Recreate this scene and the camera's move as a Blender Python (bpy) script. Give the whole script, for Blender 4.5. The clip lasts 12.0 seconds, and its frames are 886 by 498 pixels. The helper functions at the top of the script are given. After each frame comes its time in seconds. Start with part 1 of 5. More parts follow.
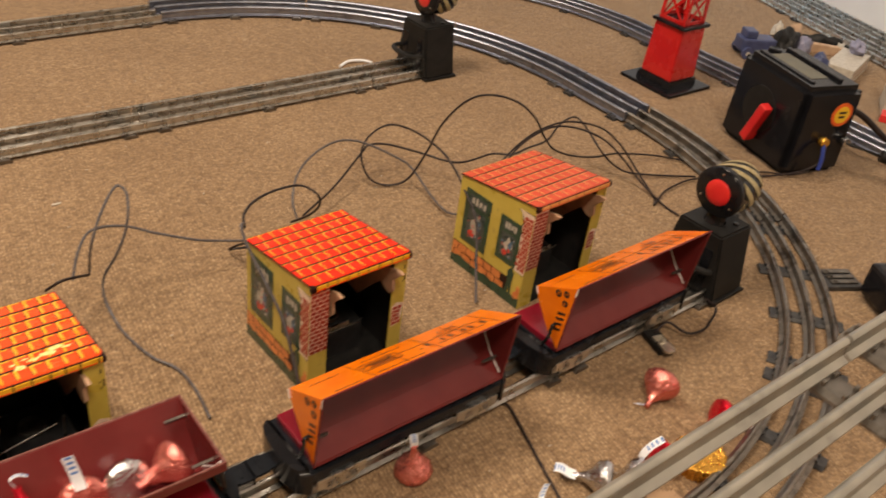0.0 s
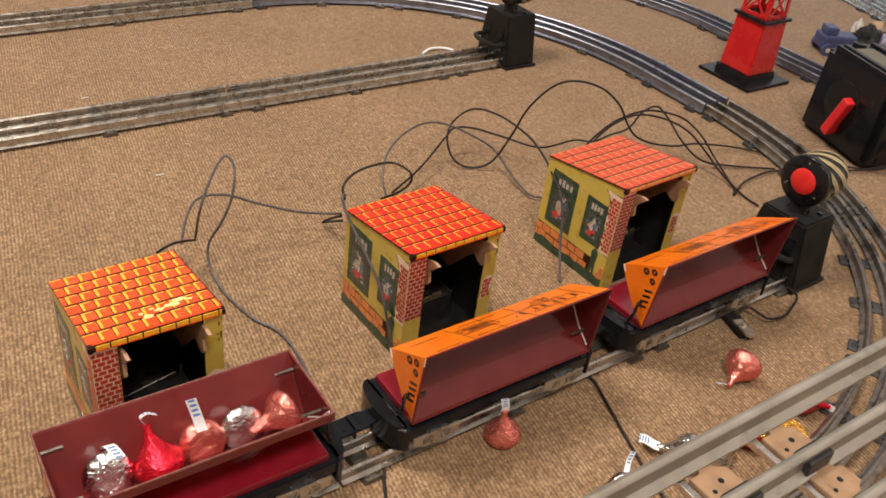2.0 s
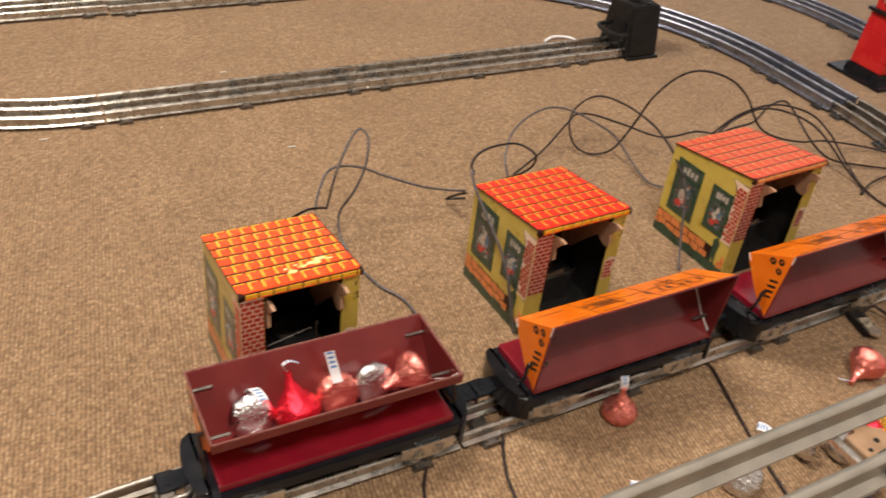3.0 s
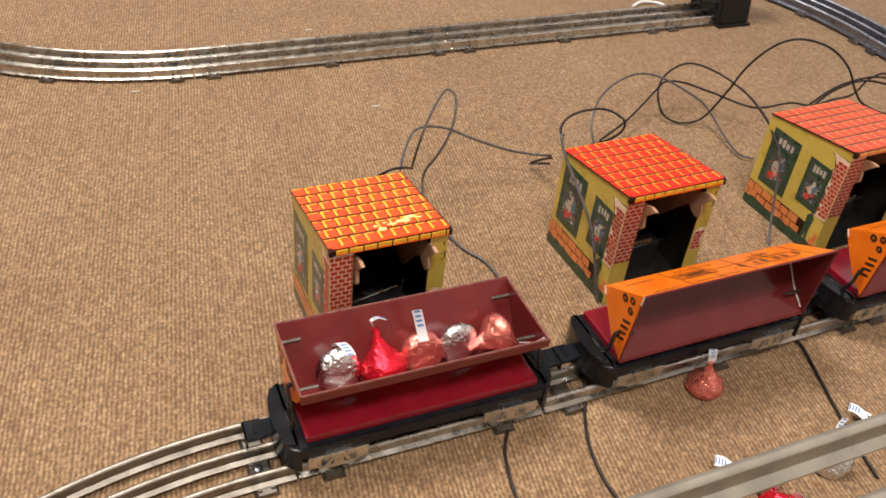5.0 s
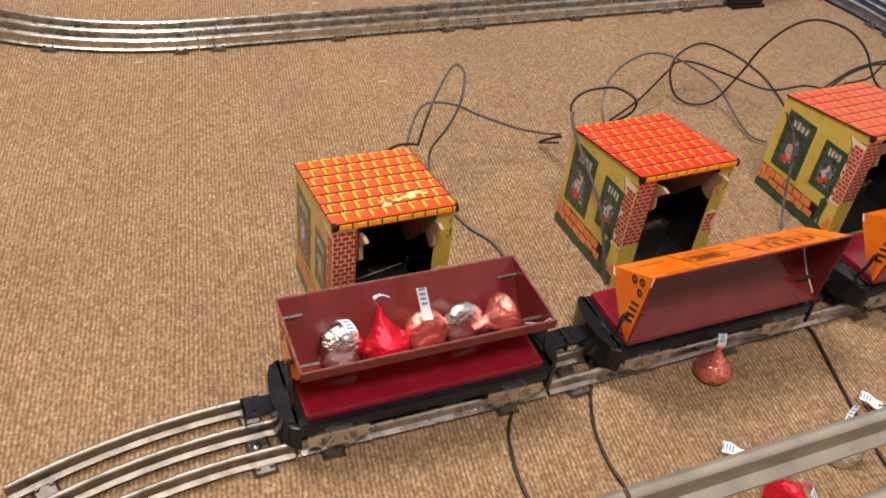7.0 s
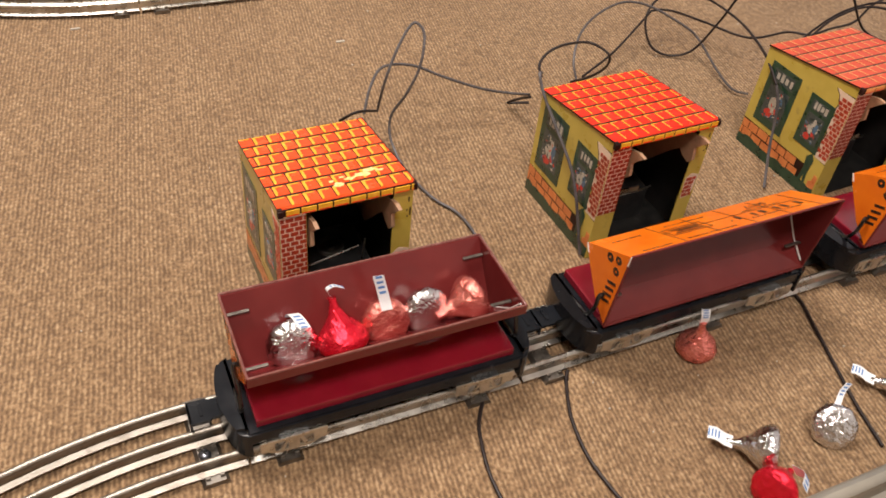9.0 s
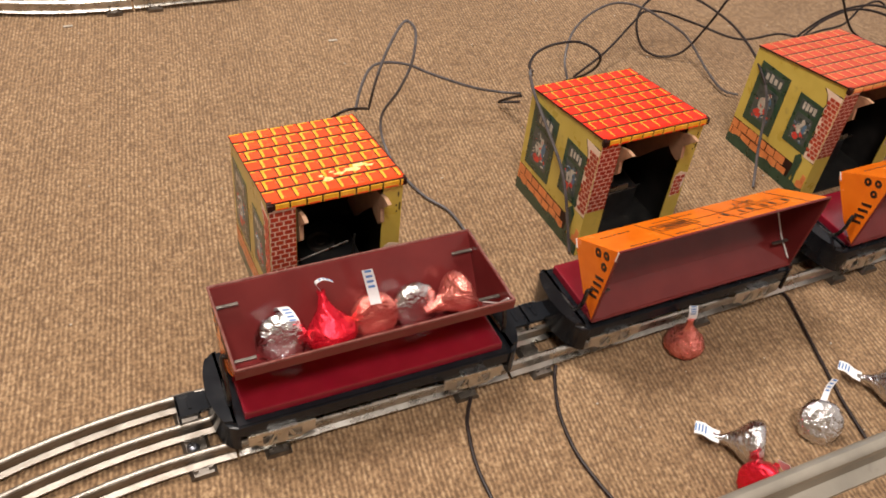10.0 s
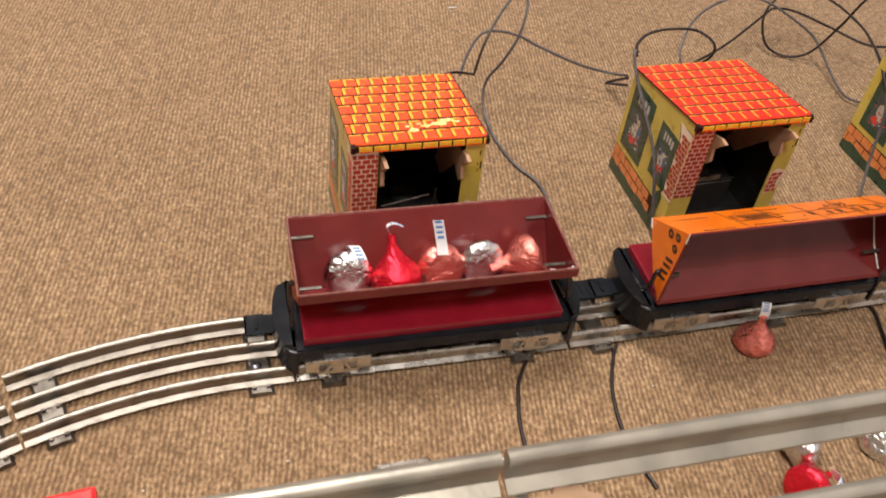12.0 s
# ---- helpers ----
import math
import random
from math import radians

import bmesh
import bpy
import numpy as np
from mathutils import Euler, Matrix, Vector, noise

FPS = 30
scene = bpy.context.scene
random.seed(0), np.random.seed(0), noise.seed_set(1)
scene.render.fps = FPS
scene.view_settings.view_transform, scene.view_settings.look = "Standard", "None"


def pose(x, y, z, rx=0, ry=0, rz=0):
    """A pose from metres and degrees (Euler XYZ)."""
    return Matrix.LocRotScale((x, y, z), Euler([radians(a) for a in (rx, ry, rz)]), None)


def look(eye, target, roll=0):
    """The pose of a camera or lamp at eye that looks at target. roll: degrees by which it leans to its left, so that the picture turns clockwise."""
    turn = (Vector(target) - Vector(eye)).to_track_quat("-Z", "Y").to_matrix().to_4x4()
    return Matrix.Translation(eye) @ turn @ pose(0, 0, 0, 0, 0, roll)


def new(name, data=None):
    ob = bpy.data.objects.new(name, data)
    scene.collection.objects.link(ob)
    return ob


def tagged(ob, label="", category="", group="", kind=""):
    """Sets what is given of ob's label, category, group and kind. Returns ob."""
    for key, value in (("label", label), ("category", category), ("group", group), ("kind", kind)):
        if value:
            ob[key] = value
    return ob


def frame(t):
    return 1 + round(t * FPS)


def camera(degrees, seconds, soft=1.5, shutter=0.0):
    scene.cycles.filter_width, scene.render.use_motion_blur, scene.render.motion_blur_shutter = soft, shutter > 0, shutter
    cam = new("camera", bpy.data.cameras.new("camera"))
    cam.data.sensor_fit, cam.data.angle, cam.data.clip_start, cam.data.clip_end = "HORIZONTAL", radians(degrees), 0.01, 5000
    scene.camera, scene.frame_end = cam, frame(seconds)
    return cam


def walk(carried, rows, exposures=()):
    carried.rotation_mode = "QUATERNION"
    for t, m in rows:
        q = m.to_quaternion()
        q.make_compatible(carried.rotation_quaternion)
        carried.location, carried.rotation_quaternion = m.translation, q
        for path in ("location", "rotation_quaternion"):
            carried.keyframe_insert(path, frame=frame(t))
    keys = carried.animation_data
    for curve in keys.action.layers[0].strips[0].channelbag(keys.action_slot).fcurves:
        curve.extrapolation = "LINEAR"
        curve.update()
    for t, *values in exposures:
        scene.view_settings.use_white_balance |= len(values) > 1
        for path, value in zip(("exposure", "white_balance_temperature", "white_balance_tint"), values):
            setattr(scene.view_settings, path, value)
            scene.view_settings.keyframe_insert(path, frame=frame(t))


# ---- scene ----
cam = camera(53.3, 12.0, soft=1.7, shutter=0.4)
PATH = [
    (0, (0.0100, -0.2937, 0.3973), (0.2598, -0.0162, 0.1462), 8.13),
    (0.2, (-0.0056, -0.2986, 0.3901), (0.2372, -0.0137, 0.1404), 7.59),
    (0.5, (-0.0232, -0.3023, 0.3937), (0.2091, -0.0125, 0.1396), 7.72),
    (1, (-0.0301, -0.3014, 0.3924), (0.2014, -0.0111, 0.1382), 8.01),
    (1.5, (-0.0295, -0.3015, 0.3930), (0.2004, -0.0109, 0.1377), 7.92),
    (2, (-0.0270, -0.2997, 0.3936), (0.2015, -0.0077, 0.1386), 7.81),
    (2.5, (-0.0381, -0.3037, 0.3898), (0.1789, -0.0051, 0.1324), 7.52),
    (3, (-0.0561, -0.3060, 0.3889), (0.1319, 0.0082, 0.1272), 6.89),
    (3.2, (-0.0629, -0.3042, 0.3889), (0.1154, 0.0121, 0.1231), 6.74),
    (4.8, (-0.0689, -0.2998, 0.3817), (0.0887, 0.0184, 0.1052), 6.57),
    (5, (-0.0686, -0.2989, 0.3822), (0.0876, 0.0190, 0.1046), 6.31),
    (5.5, (-0.0672, -0.2996, 0.3841), (0.0919, 0.0179, 0.1077), 6.28),
    (6, (-0.0681, -0.3011, 0.3852), (0.0920, 0.0181, 0.1115), 6.13),
    (6.5, (-0.0664, -0.3005, 0.3847), (0.0889, 0.0197, 0.1093), 5.83),
    (7, (-0.0661, -0.2928, 0.3731), (0.0866, 0.0205, 0.0885), 7.21),
    (7.2, (-0.0637, -0.2891, 0.3720), (0.0878, 0.0226, 0.0849), 7.09),
    (8.8, (-0.0417, -0.2607, 0.3610), (0.1141, 0.0339, 0.0586), 6.59),
    (9, (-0.0396, -0.2601, 0.3616), (0.1167, 0.0333, 0.0583), 6.63),
    (9.5, (-0.0375, -0.2646, 0.3597), (0.1194, 0.0280, 0.0559), 6.61),
    (10, (-0.0387, -0.2659, 0.3596), (0.1205, 0.0281, 0.0584), 7.13),
    (10.2, (-0.0422, -0.2687, 0.3600), (0.1132, 0.0319, 0.0633), 7.62),
    (10.5, (-0.0411, -0.2691, 0.3651), (0.0909, 0.0419, 0.0677), 6.80),
    (10.7, (-0.0374, -0.2757, 0.3645), (0.0770, 0.0398, 0.0648), 6.59),
    (11, (-0.0384, -0.2819, 0.3627), (0.0693, 0.0353, 0.0622), 7.74),
    (11.5, (-0.0354, -0.2825, 0.3604), (0.0741, 0.0327, 0.0584), 7.40),
    (12, (-0.0214, -0.2909, 0.3566), (0.0797, 0.0186, 0.0460), 7.42),
]
walk(cam, [(t, look(eye, target, roll)) for t, eye, target, roll in PATH], exposures=[(0.0, -0.13, 6880, 10), (0.6, -0.07, 6150, 10), (3.0, 0.05, 6080, 9), (5.0, 0.13, 5900, 8), (7.2, 0.13, 5880, 8), (9.0, 0.04, 6000, 10), (10.2, 0.05, 6000, 10), (11.0, 0.07, 5980, 9), (12.0, 0.11, 5830, 8)])

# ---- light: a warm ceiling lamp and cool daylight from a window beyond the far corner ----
world = bpy.data.worlds.new("room_air")
world.use_nodes = True
world.node_tree.nodes["Background"].inputs[0].default_value = (0.9, 0.85, 0.8, 1)
world.node_tree.nodes["Background"].inputs[1].default_value = 0.05
scene.world = world


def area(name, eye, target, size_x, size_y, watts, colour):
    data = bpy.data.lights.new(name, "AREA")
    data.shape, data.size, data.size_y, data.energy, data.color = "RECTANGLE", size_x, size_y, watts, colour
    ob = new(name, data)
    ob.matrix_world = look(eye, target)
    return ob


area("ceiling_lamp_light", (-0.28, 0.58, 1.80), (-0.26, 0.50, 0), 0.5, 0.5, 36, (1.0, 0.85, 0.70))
# unseen fill, added to brighten the camera side
area("front_fill_light", (-0.26, -0.95, 2.20), (-0.18, -0.55, 0), 0.5, 0.5, 40, (1.0, 0.85, 0.70))
window = area("window_light", (0.80, 1.90, 1.00), (1.55, 0.80, 0.40), 0.9, 1.0, 2.2, (0.50, 0.76, 1.0))
window.data.spread = radians(75)

# ---- materials ----


def socket(node, name, value):
    node.inputs[name].default_value = value


def surface(name, c1, c2, scale=300.0, rough=0.5, metal=0.0, bump=0.0, bump_scale=1500.0, coat=0.0, rough_var=0.12, stain=None, stain_scale=60.0, stain_at=0.62, ior=1.5, vary=0.0, spec=0.5, bump_detail=3.0, bump_depth=0.001):
    m = bpy.data.materials.new(name)
    m.use_nodes = True
    nt = m.node_tree
    n, l = nt.nodes, nt.links
    bsdf = n["Principled BSDF"]
    tc = n.new("ShaderNodeTexCoord")
    info = n.new("ShaderNodeObjectInfo")
    off = n.new("ShaderNodeVectorMath")
    off.operation = "MULTIPLY_ADD"
    l.new(info.outputs["Random"], off.inputs[0])
    off.inputs[1].default_value = (3.1, 1.7, 2.3)
    l.new(tc.outputs["Object"], off.inputs[2])
    tex = n.new("ShaderNodeTexNoise")
    socket(tex, "Scale", scale)
    socket(tex, "Detail", 5.0)
    l.new(off.outputs[0], tex.inputs["Vector"])
    ramp = n.new("ShaderNodeValToRGB")
    ramp.color_ramp.elements[0].position, ramp.color_ramp.elements[1].position = 0.32, 0.68
    ramp.color_ramp.elements[0].color, ramp.color_ramp.elements[1].color = (*c1, 1), (*c2, 1)
    l.new(tex.outputs["Fac"], ramp.inputs[0])
    colour = ramp.outputs[0]
    if stain:
        t2 = n.new("ShaderNodeTexNoise")
        socket(t2, "Scale", stain_scale)
        socket(t2, "Detail", 8.0)
        socket(t2, "Roughness", 0.65)
        l.new(off.outputs[0], t2.inputs["Vector"])
        r2 = n.new("ShaderNodeValToRGB")
        r2.color_ramp.elements[0].position, r2.color_ramp.elements[1].position = stain_at, stain_at + 0.12
        l.new(t2.outputs["Fac"], r2.inputs[0])
        mix = n.new("ShaderNodeMix")
        mix.data_type = "RGBA"
        l.new(r2.outputs[0], mix.inputs[0])
        l.new(colour, mix.inputs[6])
        mix.inputs[7].default_value = (*stain, 1)
        colour = mix.outputs[2]
    if vary:
        hsv = n.new("ShaderNodeHueSaturation")
        mr = n.new("ShaderNodeMapRange")
        mr.inputs[3].default_value, mr.inputs[4].default_value = 1 - vary, 1 + vary
        l.new(info.outputs["Random"], mr.inputs[0])
        l.new(mr.outputs[0], hsv.inputs["Value"])
        l.new(colour, hsv.inputs["Color"])
        colour = hsv.outputs[0]
    l.new(colour, bsdf.inputs["Base Color"])
    mr = n.new("ShaderNodeMapRange")
    mr.inputs[3].default_value, mr.inputs[4].default_value = max(0.02, rough - rough_var), min(1.0, rough + rough_var)
    l.new(tex.outputs["Fac"], mr.inputs[0])
    l.new(mr.outputs[0], bsdf.inputs["Roughness"])
    socket(bsdf, "Metallic", metal)
    socket(bsdf, "IOR", ior)
    socket(bsdf, "Specular IOR Level", spec)
    socket(bsdf, "Coat Weight", coat)
    socket(bsdf, "Coat Roughness", 0.12)
    if bump:
        b3 = n.new("ShaderNodeTexNoise")
        socket(b3, "Scale", bump_scale)
        socket(b3, "Detail", bump_detail)
        l.new(off.outputs[0], b3.inputs["Vector"])
        bp = n.new("ShaderNodeBump")
        socket(bp, "Strength", bump)
        socket(bp, "Distance", bump_depth)
        l.new(b3.outputs["Fac"], bp.inputs["Height"])
        l.new(bp.outputs[0], bsdf.inputs["Normal"])
    return m


def carpet_material():
    m = bpy.data.materials.new("ribbed_loop_carpet")
    m.use_nodes = True
    nt = m.node_tree
    n, l = nt.nodes, nt.links
    bsdf = n["Principled BSDF"]
    geo = n.new("ShaderNodeNewGeometry")
    turn = n.new("ShaderNodeMapping")
    turn.inputs["Rotation"].default_value = (0, 0, radians(9))
    l.new(geo.outputs["Position"], turn.inputs["Vector"])
    wob = n.new("ShaderNodeTexNoise")
    socket(wob, "Scale", 90.0)
    l.new(turn.outputs[0], wob.inputs["Vector"])
    add = n.new("ShaderNodeVectorMath")
    add.operation = "MULTIPLY_ADD"
    l.new(wob.outputs["Color"], add.inputs[0])
    add.inputs[1].default_value = (0.0016, 0.003, 0)
    l.new(turn.outputs[0], add.inputs[2])
    rib = n.new("ShaderNodeTexWave")
    rib.wave_type, rib.bands_direction = "BANDS", "X"
    socket(rib, "Scale", 122.0)
    socket(rib, "Distortion", 2.2)
    socket(rib, "Detail", 2.0)
    socket(rib, "Detail Scale", 3.0)
    l.new(add.outputs[0], rib.inputs["Vector"])
    stretch = n.new("ShaderNodeMapping")
    stretch.inputs["Scale"].default_value = (410, 330, 410)
    l.new(add.outputs[0], stretch.inputs["Vector"])
    loop = n.new("ShaderNodeTexVoronoi")
    socket(loop, "Scale", 1.0)
    socket(loop, "Randomness", 0.75)
    l.new(stretch.outputs[0], loop.inputs["Vector"])
    fibre = n.new("ShaderNodeTexNoise")
    socket(fibre, "Scale", 620.0)
    socket(fibre, "Detail", 4.0)
    l.new(geo.outputs["Position"], fibre.inputs["Vector"])
    patch = n.new("ShaderNodeTexNoise")
    socket(patch, "Scale", 9.0)
    socket(patch, "Detail", 6.0)
    l.new(geo.outputs["Position"], patch.inputs["Vector"])

    def maths(op, a, b):
        node = n.new("ShaderNodeMath")
        node.operation = op
        for k, v in enumerate((a, b)):
            if isinstance(v, float):
                node.inputs[k].default_value = v
            else:
                l.new(v, node.inputs[k])
        return node.outputs[0]

    clump = n.new("ShaderNodeTexNoise")
    socket(clump, "Scale", 70.0)
    socket(clump, "Detail", 3.0)
    l.new(geo.outputs["Position"], clump.inputs["Vector"])
    each = n.new("ShaderNodeSeparateColor")
    l.new(loop.outputs["Color"], each.inputs[0])
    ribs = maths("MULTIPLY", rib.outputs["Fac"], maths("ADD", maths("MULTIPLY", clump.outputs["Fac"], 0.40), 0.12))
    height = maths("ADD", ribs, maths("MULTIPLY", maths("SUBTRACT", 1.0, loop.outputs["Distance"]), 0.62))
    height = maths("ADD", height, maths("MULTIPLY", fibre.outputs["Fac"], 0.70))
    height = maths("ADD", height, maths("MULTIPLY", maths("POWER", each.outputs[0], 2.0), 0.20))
    # colour follows the bump height: shade between loops is painted in
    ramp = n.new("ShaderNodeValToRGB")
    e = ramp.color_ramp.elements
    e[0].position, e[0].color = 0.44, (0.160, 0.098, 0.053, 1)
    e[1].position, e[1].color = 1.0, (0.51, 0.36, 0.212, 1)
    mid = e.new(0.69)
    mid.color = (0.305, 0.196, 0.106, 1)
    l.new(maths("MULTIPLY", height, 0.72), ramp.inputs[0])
    mix = n.new("ShaderNodeMix")
    mix.data_type, mix.blend_type = "RGBA", "MULTIPLY"
    mix.inputs[0].default_value = 1.0
    tone = n.new("ShaderNodeValToRGB")
    tone.color_ramp.elements[0].position, tone.color_ramp.elements[1].position = 0.3, 0.7
    tone.color_ramp.elements[0].color, tone.color_ramp.elements[1].color = (0.86, 0.84, 0.82, 1), (1.0, 1.0, 1.0, 1)
    l.new(patch.outputs["Fac"], tone.inputs[0])
    l.new(ramp.outputs[0], mix.inputs[6])
    l.new(tone.outputs[0], mix.inputs[7])
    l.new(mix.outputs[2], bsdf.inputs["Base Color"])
    socket(bsdf, "Roughness", 0.85)
    socket(bsdf, "Specular IOR Level", 0.25)
    socket(bsdf, "Sheen Weight", 0.15)
    bp = n.new("ShaderNodeBump")
    socket(bp, "Strength", 0.9)
    socket(bp, "Distance", 0.0010)
    l.new(height, bp.inputs["Height"])
    l.new(bp.outputs[0], bsdf.inputs["Normal"])
    return m


CARPET = carpet_material()
TIN = surface("tin_rail", (0.44, 0.42, 0.385), (0.64, 0.62, 0.58), 120, 0.28, 1.0, 0.05, 900, stain=(0.34, 0.31, 0.28), stain_scale=70)
TIN_DULL = surface("dull_tin_rail", (0.37, 0.35, 0.315), (0.53, 0.51, 0.475), 120, 0.29, 1.0, 0.08, 900, stain=(0.28, 0.25, 0.22), stain_scale=70, stain_at=0.58)
TIN_BROWN = surface("dull_brownish_rail", (0.27, 0.245, 0.215), (0.40, 0.37, 0.33), 110, 0.35, 1.0, 0.08, 900, stain=(0.20, 0.175, 0.15), stain_scale=60, stain_at=0.56)
TIN_DARK = surface("tarnished_rail", (0.24, 0.22, 0.20), (0.38, 0.35, 0.31), 120, 0.42, 1.0, 0.08, 900, stain=(0.09, 0.08, 0.07), stain_scale=45, stain_at=0.52)
# bluish daylight reflection on the far rails, tinted into the tin itself
TIN_BLUE = surface("blue_sheen_tin", (0.26, 0.28, 0.34), (0.38, 0.40, 0.47), 120, 0.36, 1.0, 0.02, 900, stain=(0.20, 0.21, 0.25), stain_scale=60, stain_at=0.56)
TIE = surface("tin_tie", (0.14, 0.125, 0.11), (0.25, 0.23, 0.205), 150, 0.42, 0.9, 0.08, 700, stain=(0.08, 0.07, 0.06), stain_scale=70, stain_at=0.55)
TIE_DARK = surface("blackened_tie", (0.05, 0.05, 0.055), (0.10, 0.10, 0.10), 150, 0.45, 0.6, 0.08, 700)
NICKEL = surface("nickel_side_frame", (0.56, 0.51, 0.42), (0.72, 0.67, 0.58), 200, 0.30, 0.85, 0.05, 800)
BRIGHT_NICKEL = surface("bright_nickel_strip", (0.66, 0.65, 0.62), (0.78, 0.77, 0.75), 200, 0.28, 1.0)
# near white: bare metal at worn corners, painted gleam on the bin seam
BRIGHT = surface("bare_metal_and_gleam", (0.80, 0.79, 0.77), (0.88, 0.87, 0.85), 200, 0.35, 0.3)
GUN = surface("gunmetal_wire", (0.05, 0.05, 0.052), (0.10, 0.10, 0.10), 150, 0.25, 0.9)
# maroon lightened for the light caught along the upright bin's rim
RIM = surface("lit_maroon_rim", (0.17, 0.055, 0.048), (0.28, 0.13, 0.11), 300, 0.22, 0.1, coat=0.4)
RAISED_TIN = surface("pale_grey_rail", (0.34, 0.32, 0.275), (0.46, 0.43, 0.37), 90, 0.38, 0.75, 0.05, 700, stain=(0.25, 0.23, 0.20), stain_scale=50, stain_at=0.58)
STEEL = surface("bright_steel", (0.62, 0.62, 0.62), (0.75, 0.75, 0.75), 200, 0.22, 1.0)
BLACK = surface("black_enamel", (0.006, 0.006, 0.008), (0.012, 0.012, 0.014), 90, 0.18, 0.0, 0.03, 700, stain=(0.03, 0.029, 0.028), stain_scale=120, stain_at=0.66, spec=0.3)
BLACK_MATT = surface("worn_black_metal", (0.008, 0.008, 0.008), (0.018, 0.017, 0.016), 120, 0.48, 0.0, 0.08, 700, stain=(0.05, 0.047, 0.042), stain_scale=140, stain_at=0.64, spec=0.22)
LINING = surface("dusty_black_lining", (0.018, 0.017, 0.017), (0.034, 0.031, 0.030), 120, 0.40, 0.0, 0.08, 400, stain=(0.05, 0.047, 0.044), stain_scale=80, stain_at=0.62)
SLATE = surface("slate_black_enamel", (0.008, 0.0095, 0.013), (0.013, 0.015, 0.019), 90, 0.24, 0.0, 0.03, 500, stain=(0.035, 0.035, 0.037), stain_scale=110, stain_at=0.68, spec=0.28)
CRIMSON = surface("crimson_enamel", (0.17, 0.005, 0.016), (0.22, 0.008, 0.022), 60, 0.20, 0.0, 0.02, 500, coat=0.4)
MAROON = surface("maroon_enamel", (0.130, 0.019, 0.019), (0.160, 0.025, 0.024), 50, 0.17, 0.0, 0.012, 300, coat=0.08, stain=(0.15, 0.033, 0.030), stain_scale=30, stain_at=0.62, spec=0.25)
ORANGE = surface("orange_lithographed_tin", (0.82, 0.17, 0.005), (0.92, 0.22, 0.008), 60, 0.24, 0.0, 0.02, 400, coat=0.4, stain=(0.55, 0.12, 0.01), stain_scale=200, stain_at=0.70)
INK = surface("black_printing_ink", (0.02, 0.012, 0.008), (0.05, 0.025, 0.012), 400, 0.35)
TILE_A = surface("orange_roof_litho", (0.76, 0.066, 0.010), (0.84, 0.092, 0.015), 90, 0.26, coat=0.12, spec=0.25, vary=0.05)
TILE_B = surface("red_roof_litho", (0.72, 0.020, 0.006), (0.80, 0.035, 0.010), 90, 0.24, coat=0.12, spec=0.25, vary=0.05)
# third roof's red and its lines carry the pinkish wash of reflected light
TILE_C = surface("sheen_washed_red_roof_litho", (0.52, 0.062, 0.028), (0.60, 0.090, 0.042), 90, 0.45, coat=0.0, spec=0.2, vary=0.06)
TILE_LINE = surface("yellow_tile_highlight", (0.76, 0.38, 0.02), (0.84, 0.47, 0.04), 200, 0.28, coat=0.12, spec=0.25)
TILE_LINE_C = surface("sheen_washed_tile_line", (0.68, 0.29, 0.08), (0.76, 0.37, 0.13), 200, 0.34, coat=0.1, spec=0.25)
JOINT = surface("dark_roof_joint", (0.015, 0.006, 0.005), (0.035, 0.011, 0.008), 200, 0.4, spec=0.2)
MECH = surface("grey_mechanism_metal", (0.022, 0.022, 0.024), (0.042, 0.042, 0.042), 120, 0.36, 0.3, 0.05, 400, stain=(0.012, 0.012, 0.012), stain_scale=90)
WORN = surface("worn_yellow_patch", (0.86, 0.62, 0.16), (0.93, 0.80, 0.40), 500, 0.3, coat=0.4)
YELLOW = surface("yellow_lithographed_tin", (0.50, 0.37, 0.058), (0.59, 0.46, 0.09), 60, 0.30, coat=0.4, stain=(0.36, 0.265, 0.065), stain_scale=55, stain_at=0.60)
BRICK = surface("red_brick_litho", (0.30, 0.025, 0.012), (0.42, 0.055, 0.018), 300, 0.32, coat=0.3, vary=0.18)
MORTAR = surface("pale_mortar_litho", (0.70, 0.54, 0.42), (0.80, 0.64, 0.52), 300, 0.35, coat=0.3)
COURSE = surface("orange_block_litho", (0.60, 0.17, 0.045), (0.72, 0.25, 0.07), 200, 0.32, coat=0.3, vary=0.10)
GREEN = surface("dark_green_litho", (0.010, 0.040, 0.022), (0.020, 0.062, 0.034), 150, 0.30, coat=0.4)
PANE = surface("dark_window_litho", (0.03, 0.045, 0.045), (0.06, 0.08, 0.08), 250, 0.3, coat=0.4)
PALE = surface("pale_litho_shape", (0.42, 0.38, 0.32), (0.58, 0.54, 0.47), 250, 0.35, coat=0.3)
REDINK = surface("red_litho_shape", (0.55, 0.03, 0.02), (0.62, 0.05, 0.03), 250, 0.35, coat=0.3)
BLUEINK = surface("blue_litho_shape", (0.06, 0.13, 0.22), (0.09, 0.18, 0.30), 250, 0.35, coat=0.3)
FIBRE = surface("brown_fibre", (0.25, 0.155, 0.088), (0.34, 0.215, 0.125), 180, 0.5, bump=0.08, stain=(0.12, 0.07, 0.04), stain_scale=150, stain_at=0.6)
TAN = surface("tan_fibre", (0.34, 0.20, 0.12), (0.46, 0.28, 0.17), 180, 0.55, bump=0.08, stain=(0.2, 0.11, 0.06), stain_scale=120, stain_at=0.6)
CABLE = surface("black_cable_sheath", (0.012, 0.007, 0.007), (0.026, 0.017, 0.016), 200, 0.45, spec=0.3)
CABLE_GREY = surface("grey_cable_sheath", (0.06, 0.052, 0.055), (0.10, 0.09, 0.095), 200, 0.45)
